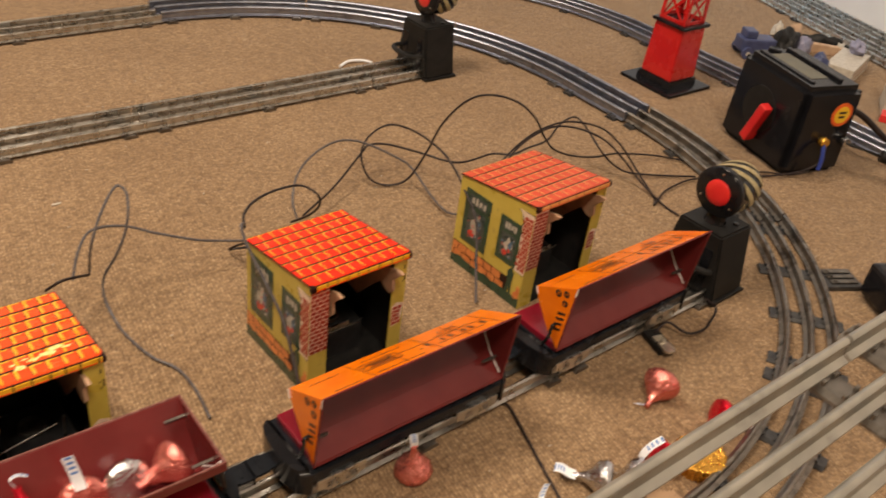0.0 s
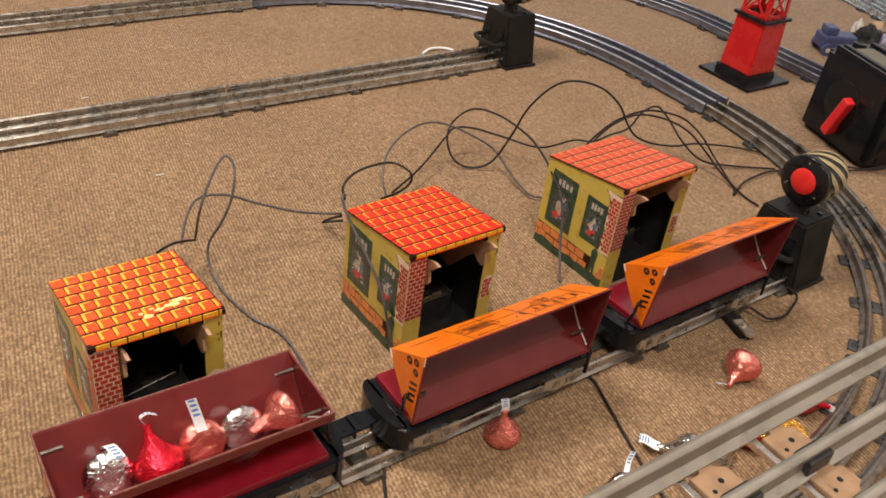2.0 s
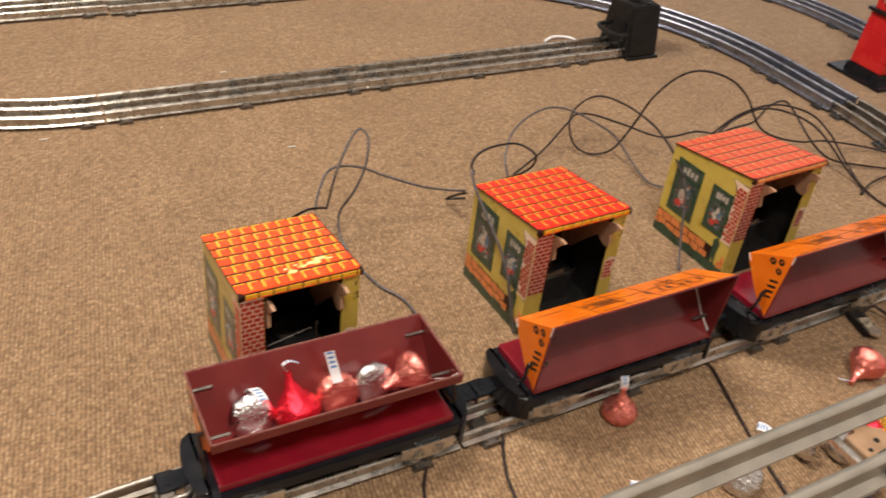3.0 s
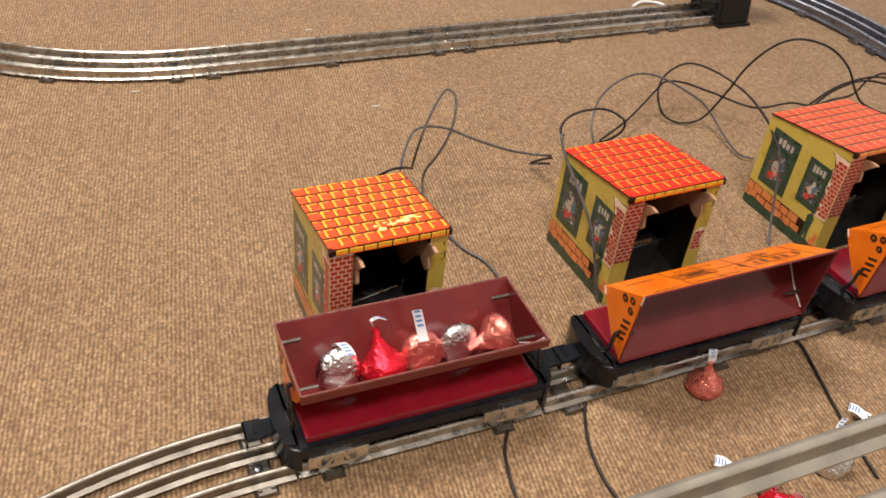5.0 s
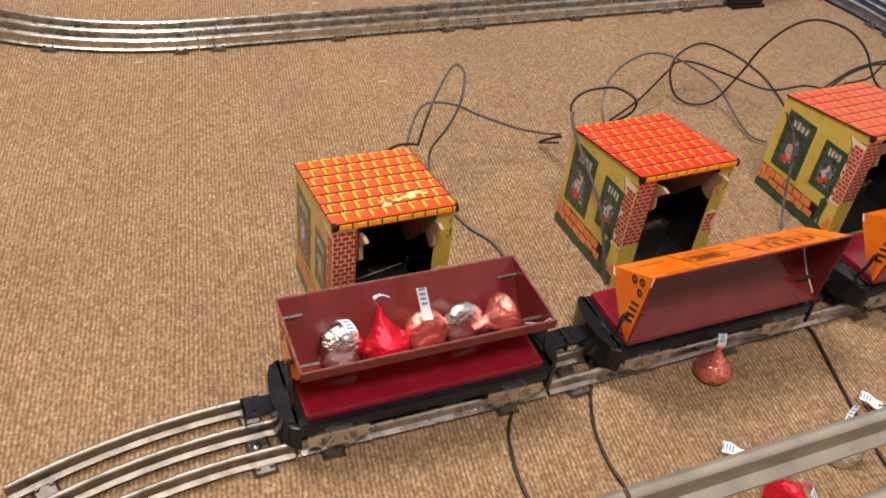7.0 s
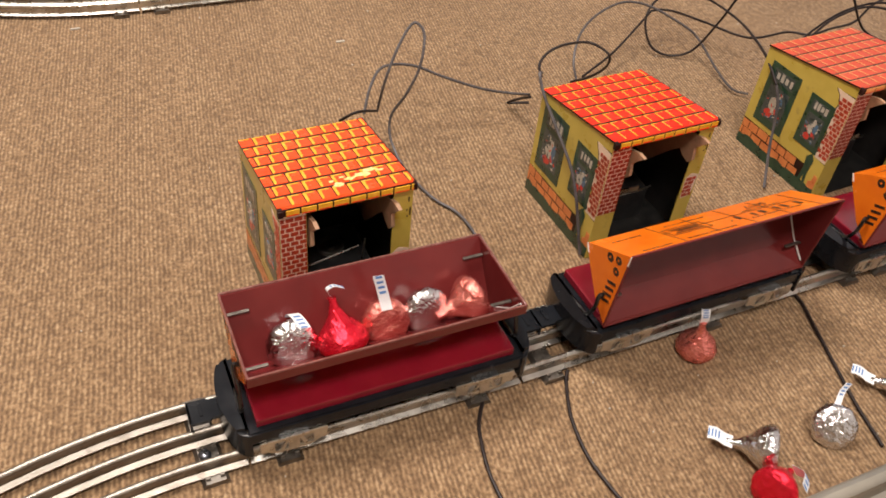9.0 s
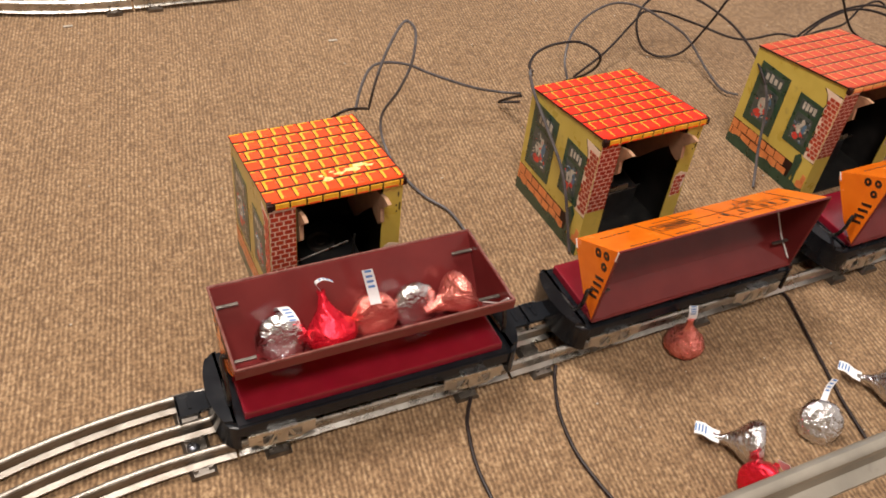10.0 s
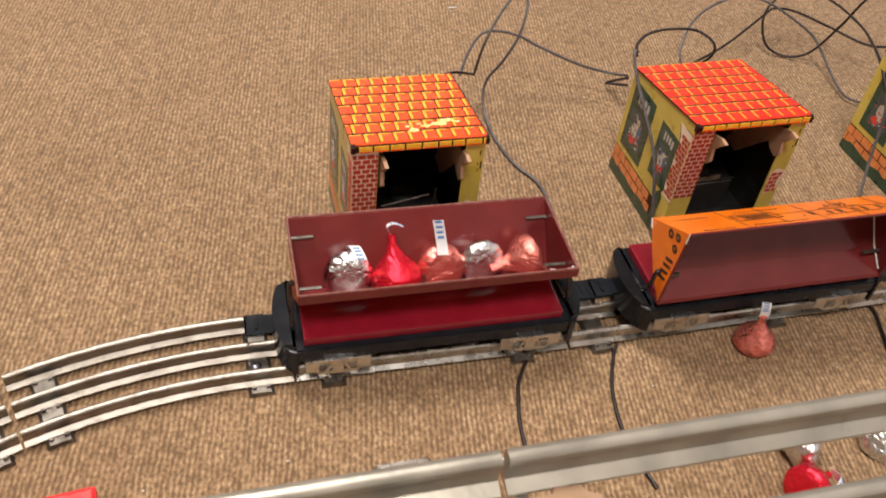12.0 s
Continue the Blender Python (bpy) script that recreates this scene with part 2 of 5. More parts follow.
FOIL_SILVER = surface("silver_foil", (0.62, 0.62, 0.64), (0.80, 0.80, 0.82), 200, 0.12, 1.0, 0.8, 300, rough_var=0.05, bump_detail=4.0, bump_depth=0.0019)
FOIL_RED = surface("red_foil", (0.84, 0.012, 0.035), (0.92, 0.03, 0.06), 200, 0.18, 0.75, 0.8, 290, rough_var=0.05, bump_detail=4.5, bump_depth=0.0019)
FOIL_PINK = surface("pink_foil", (0.80, 0.21, 0.18), (0.90, 0.31, 0.26), 200, 0.19, 0.85, 0.8, 290, rough_var=0.05, bump_detail=4.5, bump_depth=0.0019)
FOIL_GOLD = surface("gold_foil", (0.80, 0.42, 0.06), (0.90, 0.52, 0.10), 200, 0.25, 0.95, 1.0, 360, rough_var=0.05, bump_detail=5.0, bump_depth=0.0022)
PAPER = surface("white_paper", (0.78, 0.80, 0.84), (0.86, 0.87, 0.90), 400, 0.6)
PRINT = surface("blue_print", (0.10, 0.22, 0.50), (0.14, 0.28, 0.58), 400, 0.6)
RED_ENAMEL = surface("red_enamel", (0.50, 0.009, 0.011), (0.58, 0.015, 0.014), 50, 0.28, coat=0.3, stain=(0.34, 0.008, 0.01), stain_scale=40)
RED_LENS = surface("red_lens_plastic", (0.66, 0.018, 0.022), (0.74, 0.032, 0.03), 60, 0.22, coat=0.5)
CREAM = surface("cream_stripe_paint", (0.62, 0.52, 0.28), (0.70, 0.60, 0.36), 100, 0.35)
NAVY = surface("navy_plastic", (0.035, 0.045, 0.11), (0.06, 0.075, 0.17), 100, 0.4)
WALL = surface("white_wall_paint", (0.74, 0.75, 0.78), (0.80, 0.81, 0.83), 12, 0.7, bump=0.05, bump_scale=300)
PANEL = surface("beige_wall_paint", (0.36, 0.32, 0.27), (0.42, 0.38, 0.32), 14, 0.6, bump=0.05, bump_scale=60)
CEIL = surface("white_ceiling_paint", (0.78, 0.77, 0.74), (0.82, 0.81, 0.78), 12, 0.8)

# ---- building helpers: every part is drawn in millimetres ----
MM = 0.001


def part(name, bm, material, parent=None, label=""):
    me = bpy.data.meshes.new(name)
    bmesh.ops.recalc_face_normals(bm, faces=bm.faces)
    bmesh.ops.scale(bm, vec=(MM, MM, MM), verts=bm.verts)
    bm.to_mesh(me)
    bm.free()
    for m in material if isinstance(material, (list, tuple)) else [material]:
        me.materials.append(m)
    ob = new(name, me)
    ob.parent = parent
    if label:
        tagged(ob, label)
    return ob


def thing(name, x, y, z=0.0, turn=0.0, label="", category="", group="", kind=""):
    ob = new(name)
    ob.empty_display_size = 0.01
    ob.matrix_world = pose(x * MM, y * MM, z * MM, 0, 0, turn)
    return tagged(ob, label, category, group, kind)


def smooth(ob, degrees=40):
    for p in ob.data.polygons:
        p.use_smooth = True
    ob.data.set_sharp_from_angle(angle=radians(degrees))
    return ob


def box(bm, x0, x1, y0, y1, z0, z1, bevel=0.0, m=0):
    made = bmesh.ops.create_cube(bm, size=1.0)["verts"]
    for v in made:
        v.co = Vector((x0 + (v.co.x + 0.5) * (x1 - x0), y0 + (v.co.y + 0.5) * (y1 - y0), z0 + (v.co.z + 0.5) * (z1 - z0)))
    faces = list({f for v in made for f in v.link_faces})
    for f in faces:
        f.material_index = m
    if bevel:
        edges = list({e for v in made for e in v.link_edges})
        out = bmesh.ops.bevel(bm, geom=edges, offset=bevel, segments=2, profile=0.6, affect="EDGES")
        for f in out["faces"]:
            f.material_index = m
    return made


def prism(bm, points, lo, hi, axis="x", m=0, cap=True):
    """A closed outline, drawn out from lo to hi along an axis. The outline's two numbers run along the other two axes, in order."""
    def at(p, q):
        return {"x": (q, p[0], p[1]), "y": (p[0], q, p[1]), "z": (p[0], p[1], q)}[axis]
    a = [bm.verts.new(at(p, lo)) for p in points]
    b = [bm.verts.new(at(p, hi)) for p in points]
    k = len(points)
    faces = [bm.faces.new((a[i], a[(i + 1) % k], b[(i + 1) % k], b[i])) for i in range(k)]
    if cap:
        faces += [bm.faces.new(a[::-1]), bm.faces.new(b)]
    for f in faces:
        f.material_index = m
    return a + b


def ring(bm, centre, u, v, r, n):
    return [bm.verts.new(centre + u * (r * math.cos(2 * math.pi * i / n)) + v * (r * math.sin(2 * math.pi * i / n))) for i in range(n)]


def tube(bm, points, r, n=8, m=0, taper=None):
    pts = [Vector(p) for p in points]
    rings, u = [], None
    for i, p in enumerate(pts):
        way = (pts[min(i + 1, len(pts) - 1)] - pts[max(i - 1, 0)]).normalized()
        if u is None:
            u = way.orthogonal().normalized()
        u = (u - way * u.dot(way)).normalized()
        rings.append(ring(bm, p, u, way.cross(u), r if taper is None else r * taper[i], n))
    faces = []
    for a, b in zip(rings, rings[1:]):
        faces += [bm.faces.new((a[i], a[(i + 1) % n], b[(i + 1) % n], b[i])) for i in range(n)]
    faces += [bm.faces.new(rings[0][::-1]), bm.faces.new(rings[-1])]
    for f in faces:
        f.material_index = m


def lathe(bm, profile, n=24, axis=2, centre=(0, 0, 0), m=0):
    """Turns (radius, height) pairs round an axis."""
    rings, c = [], Vector(centre)
    for r, h in profile:
        row = []
        for i in range(n):
            a = 2 * math.pi * i / n
            p = [0, 0, 0]
            p[axis], p[(axis + 1) % 3], p[(axis + 2) % 3] = h, r * math.cos(a), r * math.sin(a)
            row.append(bm.verts.new(c + Vector(p)))
        rings.append(row)
    faces = []
    for a, b in zip(rings, rings[1:]):
        faces += [bm.faces.new((a[i], a[(i + 1) % n], b[(i + 1) % n], b[i])) for i in range(n)]
    faces += [bm.faces.new(rings[0][::-1]), bm.faces.new(rings[-1])]
    for f in faces:
        f.material_index = m
    return [v for row in rings for v in row]


def glide(points, steps=8):
    """A smooth line through the points."""
    p = [Vector(q) for q in points]
    p = [2 * p[0] - p[1]] + p + [2 * p[-1] - p[-2]]
    out = []
    for a, b, c, d in zip(p, p[1:], p[2:], p[3:]):
        for i in range(steps):
            t = i / steps
            out.append(0.5 * (2 * b + (c - a) * t + (2 * a - 5 * b + 4 * c - d) * t * t + (3 * b - a - 3 * c + d) * t ** 3))
    return out + [p[-2]]


def sweep(bm, profile, path, m=0):
    """An upright outline (across, up) carried along a line in the plan."""
    pts = [Vector(p) for p in path]
    rings = []
    for i, p in enumerate(pts):
        way = pts[min(i + 1, len(pts) - 1)] - pts[max(i - 1, 0)]
        side = Vector((-way.y, way.x, 0)).normalized()
        rings.append([bm.verts.new(p + side * a + Vector((0, 0, h))) for a, h in profile])
    k = len(profile)
    for a, b in zip(rings, rings[1:]):
        for i in range(k):
            bm.faces.new((a[i], a[(i + 1) % k], b[(i + 1) % k], b[i])).material_index = m
    bm.faces.new(rings[0][::-1]), bm.faces.new(rings[-1])


# ---- room ----
def slab(name, x0, x1, y0, y1, z0, z1, material, label, category):
    bm = bmesh.new()
    box(bm, x0, x1, y0, y1, z0, z1)
    return tagged(part(name, bm, material), label, category, kind="structure")


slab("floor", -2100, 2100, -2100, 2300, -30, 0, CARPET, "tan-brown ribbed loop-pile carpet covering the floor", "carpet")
slab("wall_north", -2100, 2100, 2300, 2400, 0, 2400, WALL, "plain white painted room wall", "wall")
# west and south walls are unseen; their beige lightens reflections in the foil
slab("wall_west", -2200, -2100, -2100, 2300, 0, 2400, PANEL, "unseen beige wall closing the room", "wall")
slab("wall_south", -2100, 1900, -2200, -2100, 0, 2400, PANEL, "unseen beige wall closing the room", "wall")
slab("ceiling", -2100, 2100, -2100, 2300, 2400, 2450, CEIL, "plain white painted ceiling", "ceiling")
east = slab("wall_east", 0, 90, -2565, 2010, 0, 2398, WALL, "white painted wall beside the outer tracks", "wall")
east.matrix_world = pose(1.372, 0.36, 0, 0, 0, -17)

# ---- track ----
HEAD = [(-3.7, 3.0), (-3.6, 3.5), (-1.1, 4.6), (-0.75, 7.6), (-1.5, 8.8), (-1.5, 10.3), (-0.9, 11.1), (0, 11.4), (0.9, 11.1), (1.5, 10.3), (1.5, 8.8), (0.75, 7.6), (1.1, 4.6), (3.6, 3.5), (3.7, 3.0)]
TIE_SHAPE = [(-6.2, 0.0), (-6.2, 1.0), (-4.6, 3.2), (4.6, 3.2), (6.2, 1.0), (6.2, 0.0)]
GAUGE = 17.4


def track(centre_line, ties, label, rail=TIN, tie=TIE, z=0.0, gap=0.6, group="track sections", half=25.0, heavy=1.0):
    """One section: three rails on a line of (x, y), and ties at shares of its length."""
    pts = [Vector((x, y, 0)) for x, y in centre_line]
    o = pts[0].copy()
    owner = thing("track_section", o.x, o.y, z, 0, label, "toy track", group)
    lens = [0.0]
    for a, b in zip(pts, pts[1:]):
        lens.append(lens[-1] + (b - a).length)
    total = lens[-1]

    def at(s):
        for i in range(len(pts) - 1):
            if s <= lens[i + 1] or i == len(pts) - 2:
                way = (pts[i + 1] - pts[i]).normalized()
                return pts[i] + way * (s - lens[i]) - o, way
    count = max(2, len(pts))
    for off in (-GAUGE * (0.8 + 0.2 * heavy), 0.0, GAUGE * (0.8 + 0.2 * heavy)):
        line = []
        for k in range(count):
            p, way = at(gap + (total - 2 * gap) * k / (count - 1))
            line.append(p + Vector((-way.y, way.x, 0)) * off)
        bm = bmesh.new()
        sweep(bm, [(u * heavy, 3 + (v - 3) * heavy) for u, v in HEAD], line)
        smooth(part("rail", bm, rail, owner), 35)
    for s in ties:
        p, way = at(total * s)
        bm = bmesh.new()
        prism(bm, TIE_SHAPE, -half * heavy ** 0.4, half * heavy ** 0.4, "y")
        for off in (-GAUGE, GAUGE, 0.0):
            for side in (-1, 1):
                box(bm, side * 3.4 - 1.1, side * 3.4 + 1.1, off - 5.6, off - 4.3, 3.0, 4.9, 0.3)
                box(bm, side * 3.4 - 1.1, side * 3.4 + 1.1, off + 4.3, off + 5.6, 3.0, 4.9, 0.3)
        ob = part("tie", bm, tie, owner)
        ob.matrix_local = pose(p.x * MM, p.y * MM, 0, 0, 0, math.degrees(math.atan2(way.y, way.x)))
    return owner


def line(a, b, n=2):
    return [(a[0] + (b[0] - a[0]) * i / (n - 1), a[1] + (b[1] - a[1]) * i / (n - 1)) for i in range(n)]


def arc(cx, cy, r, a0, a1, n=13):
    return [(cx + r * math.cos(radians(a0 + (a1 - a0) * i / (n - 1))), cy + r * math.sin(radians(a0 + (a1 - a0) * i / (n - 1)))) for i in range(n)]


SHINY = "shiny tinplate three-rail toy track section on the carpet"
DULL = "dull grey tinplate three-rail toy track section on the carpet"
ENDS = (0.065, 0.5, 0.935)
# the siding with the dump cars, and the curve that leads into it
track(line((0, 0), (143, 0)), (0.13, 0.82), SHINY)
track(line((143, 0), (391, 5.7)), (0.075, 0.5, 0.93), DULL, TIN_DULL)
track(line((391, 5.7), (575, 10)), (0.05, 0.45, 0.8), DULL, TIN_DULL)
track([(0, 0), (-16, 0)] + arc(-16, -330, 330, 90, 110, 9)[1:], (0.13, 0.88), DULL, TIN_BROWN)
track(arc(-16, -330, 330, 110.2, 150, 13), (0.05, 0.5, 0.95), DULL, TIN_BROWN)
# the far siding
for a, b in ((26, 274), (274, 522), (522, 600)):
    track(line((a, 444), (b, 444)), ENDS if b < 590 else (0.12,), SHINY)
for a0, a1 in ((270, 225), (225, 190)):
    track(arc(26, 444 + 290, 290, a0, a1), ENDS, SHINY)
# the inner loop
for x in (-250, 72):
    track(line((x, 686), (x + 321, 690)), ENDS, SHINY)
for a0, a1 in ((90, 60), (60, 30), (30, 0)):
    track(arc(393, 340, 354, a0, a1), ENDS, DULL, TIN_BLUE, heavy=1.3)
track(line((747, 340), (748, 245)), (0.15, 0.85), DULL, TIN_BLUE, TIE_DARK, heavy=1.3)
for a0, a1 in ((0, -31), (-31, -62), (-62, -93)):
    track(arc(351, 245, 400, a0, a1), (0.05, 0.36, 0.66, 0.95), "dark worn three-rail toy track section on the carpet", TIN_DARK, TIE_DARK, half=27, heavy=1.12)
# the outer tracks by the wall
for a, b in (((958, -140), (958, 110)), ((958, 110), (958, 420))):
    track(line(a, b), ENDS, DULL, TIN_BLUE, TIE_DARK)
for a0, a1 in ((0, 40), (40, 80)):
    track(arc(958 - 356, 420, 356, a0, a1), ENDS, DULL, TIN_BLUE, TIE_DARK)
for k in range(2):
    for j in range(3):
        d = Vector((0.26, 0.966, 0))
        p = Vector((1216 + 58 * k, 150, 0)) + d * (250 * (j - 1))
        track(line((p.x, p.y), ((p + d * 249).x, (p + d * 249).y)), ENDS, DULL, TIN, TIE_DARK)


# ---- unloading sheds ----
def mason(bm, x0, x1, z0, z1, w, h, gap, side, at, m, ragged=0.0, rng=None):
    """Courses of thin bricks on an upright face: side 'y' faces the front, 'x' the side wall."""
    rows = int((z1 - z0) / h)
    for r in range(rows):
        shift = 0.5 * w if r % 2 else 0.0
        end = x1 - (rng.uniform(0, ragged) if ragged else 0)
        a = x0 - shift
        while a < end:
            lo, hi = max(a + gap / 2, x0), min(a + w - gap / 2, end)
            if hi - lo > 0.6:
                za, zb = z0 + r * h + gap / 2, z0 + (r + 1) * h - gap / 2
                if side == "y":
                    box(bm, lo, hi, at - 0.22, at, za, zb, m=m)
                else:
                    box(bm, at - 0.22, at, lo, hi, za, zb, m=m)
            a += w


def shed(x, y, turn, W, D, HF, HB, tile, tile_line, label, seed, brick_low, lw, bar):
    rng = random.Random(seed)
    s = thing("toy_shed", x, y, 0, turn, label, "toy shed", "unloading sheds")

    def top(v):
        return HF + (HB - HF) * v / D
    bm = bmesh.new()
    prism(bm, [(0.6, 0), (D, 0), (D, top(D)), (0.6, top(0.6))], 0, 0.8, "x")
    left = part("side_wall", bm, YELLOW, s)
    bm = bmesh.new()
    prism(bm, [(0.6, 0), (D, 0), (D, top(D)), (0.6, top(0.6))], W - 0.8, W, "x")
    part("side_wall", bm, YELLOW, s)
    bm = bmesh.new()
    box(bm, 0.8, W - 0.8, D - 0.8, D, 0, HB)
    part("back_wall", bm, [YELLOW], s)
    bm = bmesh.new()
    box(bm, 0, 13.5, 0, 0.8, 0, HF - 0.2, 0.2)
    post = part("front_post", bm, YELLOW, s)
    bm = bmesh.new()
    box(bm, W - 10.5, W, 0, 0.8, 0, HF - 0.2, 0.2)
    rpost = part("front_post", bm, YELLOW, s)
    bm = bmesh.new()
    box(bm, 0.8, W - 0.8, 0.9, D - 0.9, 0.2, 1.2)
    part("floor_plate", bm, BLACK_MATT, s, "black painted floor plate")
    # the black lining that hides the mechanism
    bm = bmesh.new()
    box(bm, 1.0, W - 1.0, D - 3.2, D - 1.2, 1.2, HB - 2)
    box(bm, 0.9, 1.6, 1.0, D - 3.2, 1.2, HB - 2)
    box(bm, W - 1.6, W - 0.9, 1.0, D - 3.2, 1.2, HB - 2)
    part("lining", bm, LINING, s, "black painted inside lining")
    bm = bmesh.new()
    prism(bm, [(22, 1.2), (56, 1.2), (56, 22), (50, 26), (22, 23)], 22, 56, "x")
    part("motor_box", bm, MECH, s, "dark grey metal solenoid box")
    bm = bmesh.new()
    lathe(bm, [(0.5, 0), (7.5, 0), (7.5, 2.2), (6.2, 2.6), (6.0, 1.2), (3.0, 1.2), (2.6, 2.4), (0.3, 2.4)], 20, 2, (38, 36, 24.6))
    smooth(part("coil_cap", bm, TIE, s))
    bm = bmesh.new()
    if bar:
        box(bm, 13, 36, 9, 10, 37, 40.5, 0.3)
        tube(bm, [(36, 10, 36), (50, 14, 33)], 0.5)
    else:
        tube(bm, [(14, 12, 38), (46, 14, 43)], 0.5)
        tube(bm, [(50, 20, 20), (50, 15, 46)], 0.6)
    part("cross_rod", bm, TIN_DULL, s, "dull steel cross rod")
    # reflections along the box edges, drawn as thin lighter tubes
    bm = bmesh.new()
    for xa, ya, xb, yb in ((21.8, 21.8, 56.2, 21.8), (21.8, 21.8, 21.8, 50), (56.2, 21.8, 56.2, 50)):
        tube(bm, [(xa, ya, 23), (xb, yb, 23 if ya == yb else 26)], 0.3, 6)
    part("box_edge", bm, TIE, s, "thin line for the glint on the solenoid box edge")
    # two hooked tan levers
    for lx in (14.6, W - 12.0):
        bm = bmesh.new()
        prism(bm, [(44, 46), (36, 62), (20, 75), (6, 83), (-7, 87), (-12, 86.5), (-7, 81.5), (-3, 77), (-4, 69), (-1, 65.5), (4, 67), (8, 70), (18, 60), (32, 44)], lx, lx + 2.0, "x")
        lever = part("lever", bm, TAN, s, "tan fibre hooked push lever")
        lever.matrix_local = pose(0, 0.002, (HF - 94) * MM)
    # roof: a dark sheet with a rolled front edge, tiles on it
    bm = bmesh.new()
    prism(bm, [(-1.0, top(-1) + 0.0), (D + 0.6, top(D) - 0.1), (D + 0.6, top(D) + 0.9), (-1.0, top(-1) + 1.0), (-1.6, top(-1) - 0.2), (-1.4, HF - 3.2), (-0.6, HF - 3.2)], -0.7, W + 0.7, "x")
    roof = part("roof", bm, JOINT, s)
    bm = bmesh.new()
    prism(bm, [(-1.9, HF - 3.0), (-1.5, HF - 3.2), (-1.2, top(0) + 0.9), (-0.9, top(0) + 1.08), (-1.4, top(0) + 0.95), (-1.9, HF - 0.1)], -0.72, W + 0.72, "x")
    part("front_roll", bm, JOINT, roof)
    a = 3.0
    while a < W - 2:
        b = min(a + rng.uniform(6.0, 8.6), W)
        bm = bmesh.new()
        box(bm, a, b, -2.25, -1.8, HF - 3.1, HF + 0.3, m=0)
        box(bm, a + 0.4, b - 0.6, -2.35, -2.25, HF - 3.0, HF - 2.2, m=1)
        part("eave_dash", bm, [tile_line, tile], roof)
        a = b + 0.9
    bm = bmesh.new()
    box(bm, 1.4, W - 1.0, -1.3, 0.1, top(0) + 0.6, top(0) + 1.12)
    part("edge_strip", bm, tile, roof)
    # dented, blackened corners
    for ca, cb in ((-1.0, 1.6), (W - 1.2, W + 1.0)):
        bm = bmesh.new()
        box(bm, ca, cb, -2.5, 0.2, HF - 3.4, top(0) + 0.5, 0.5)
        part("dented_corner", bm, JOINT, roof)
    rows, cols = 7, 9.4
    tw, td = (W + 1.2) / cols, (D + 1.4) / rows
    tilt = math.atan2(HB - HF, D)
    shapes = {}
    for r in range(rows):
        u0 = -0.6 - (0.0, 0.62, 0.3)[r % 3] * tw
        c = 0
        while u0 + c * tw < W + 0.5:
            lo, hi = max(u0 + c * tw, -0.6), min(u0 + (c + 1) * tw, W + 0.6)
            c += 1
            if hi - lo < 1.6:
                continue
            full = lo > -0.59
            key = (round(hi - lo, 1), full, rng.randrange(3))
            if key not in shapes:
                bm = bmesh.new()
                w, d = hi - lo, td
                box(bm, 0.0, w - 0.15 - 0.25 * lw, 0.95 + 0.2 * lw, d - 0.3, 0, 0.1, m=0)
                box(bm, 0.1, w - rng.uniform(0.9, 3.0), d - 0.4 - 0.6 * lw, d - 0.4, 0.1, 0.15, m=1)
                if full:
                    prism(bm, [(0.05, d - 0.4 - 0.6 * lw), (0.05, 1.5), (0.6 * lw, 1.5), (0.95 * lw, 3.4), (lw, d - 0.4 - 0.6 * lw)], 0.1, 0.15, "z", m=1)
                first = part("tile", bm, [tile, tile_line], roof)
                shapes[key] = first.data
                ob = first
            else:
                ob = new("tile", shapes[key])
                ob.parent = roof
            v = -0.9 + r * td
            ob.matrix_local = pose(lo * MM, v * MM, (top(v) + 1.0) * MM, math.degrees(tilt), 0, 0)
    # bricks printed on the corner, wrapping to the side wall, with a ragged edge
    bm = bmesh.new()
    box(bm, 0.2, 13.2, -0.12, 0.0, brick_low, HF - 3, m=0)
    mason(bm, 0.4, 13.2, brick_low, HF - 3, 4.5, 3.05, 0.75, "y", -0.12, 1)
    part("printed_bricks", bm, [MORTAR, BRICK], post)
    bm = bmesh.new()
    edge = [(0.3, 30), (0.3, HF - 8)]
    for i in range(16):
        z = HF - 8 - (HF - 38) * i / 15
        edge.append((9.2 + rng.uniform(-1.6, 1.6) + max(0, 5.5 - 1.6 * i), z))
    prism(bm, edge, -0.12, 0.0, "x", m=0)
    prism(bm, [(0.3, 29.3), (0.3, HF - 7.2)] + [(q + 0.8, z + 0.5 * (1 if i % 2 else -1)) for i, (q, z) in enumerate(edge[2:])], -0.07, 0.0, "x", m=2)
    mason(bm, 0.5, 10.0, 32, HF - 9, 4.2, 3.05, 0.75, "x", -0.12, 1, 3.0, rng)
    part("printed_bricks", bm, [MORTAR, BRICK, JOINT], left)
    # small black printed squiggles on the plain post
    bm = bmesh.new()
    for za, zb, qa in ((HF - 9, HF - 12, 2.6), (HF - 16, HF - 21, 1.6), (HF - 17, HF - 18, 3.4), (HF - 21, HF - 22, 3.0)):
        box(bm, W - qa, W - qa + 0.8, -0.15, 0, zb, za)
    part("printed_marks", bm, INK, rpost)
    bm = bmesh.new()
    prism(bm, [(W - 9, 30), (W - 2.5, 31), (W - 1, 36), (W - 0.3, 47), (W - 6, 49), (W - 9.5, 46)], -0.12, 0.0, "y", m=0)
    mason(bm, W - 9, W - 1.2, 31, 47.5, 4.5, 3.05, 0.75, "y", -0.12, 1, 2.0, rng)
    part("printed_bricks", bm, [MORTAR, BRICK], rpost)
    # blocks and grass along the foot of the side wall
    bm = bmesh.new()
    box(bm, -0.1, 0, 13.0, D - 0.3, 6.5, 20.6)
    part("printed_outline", bm, JOINT, left)
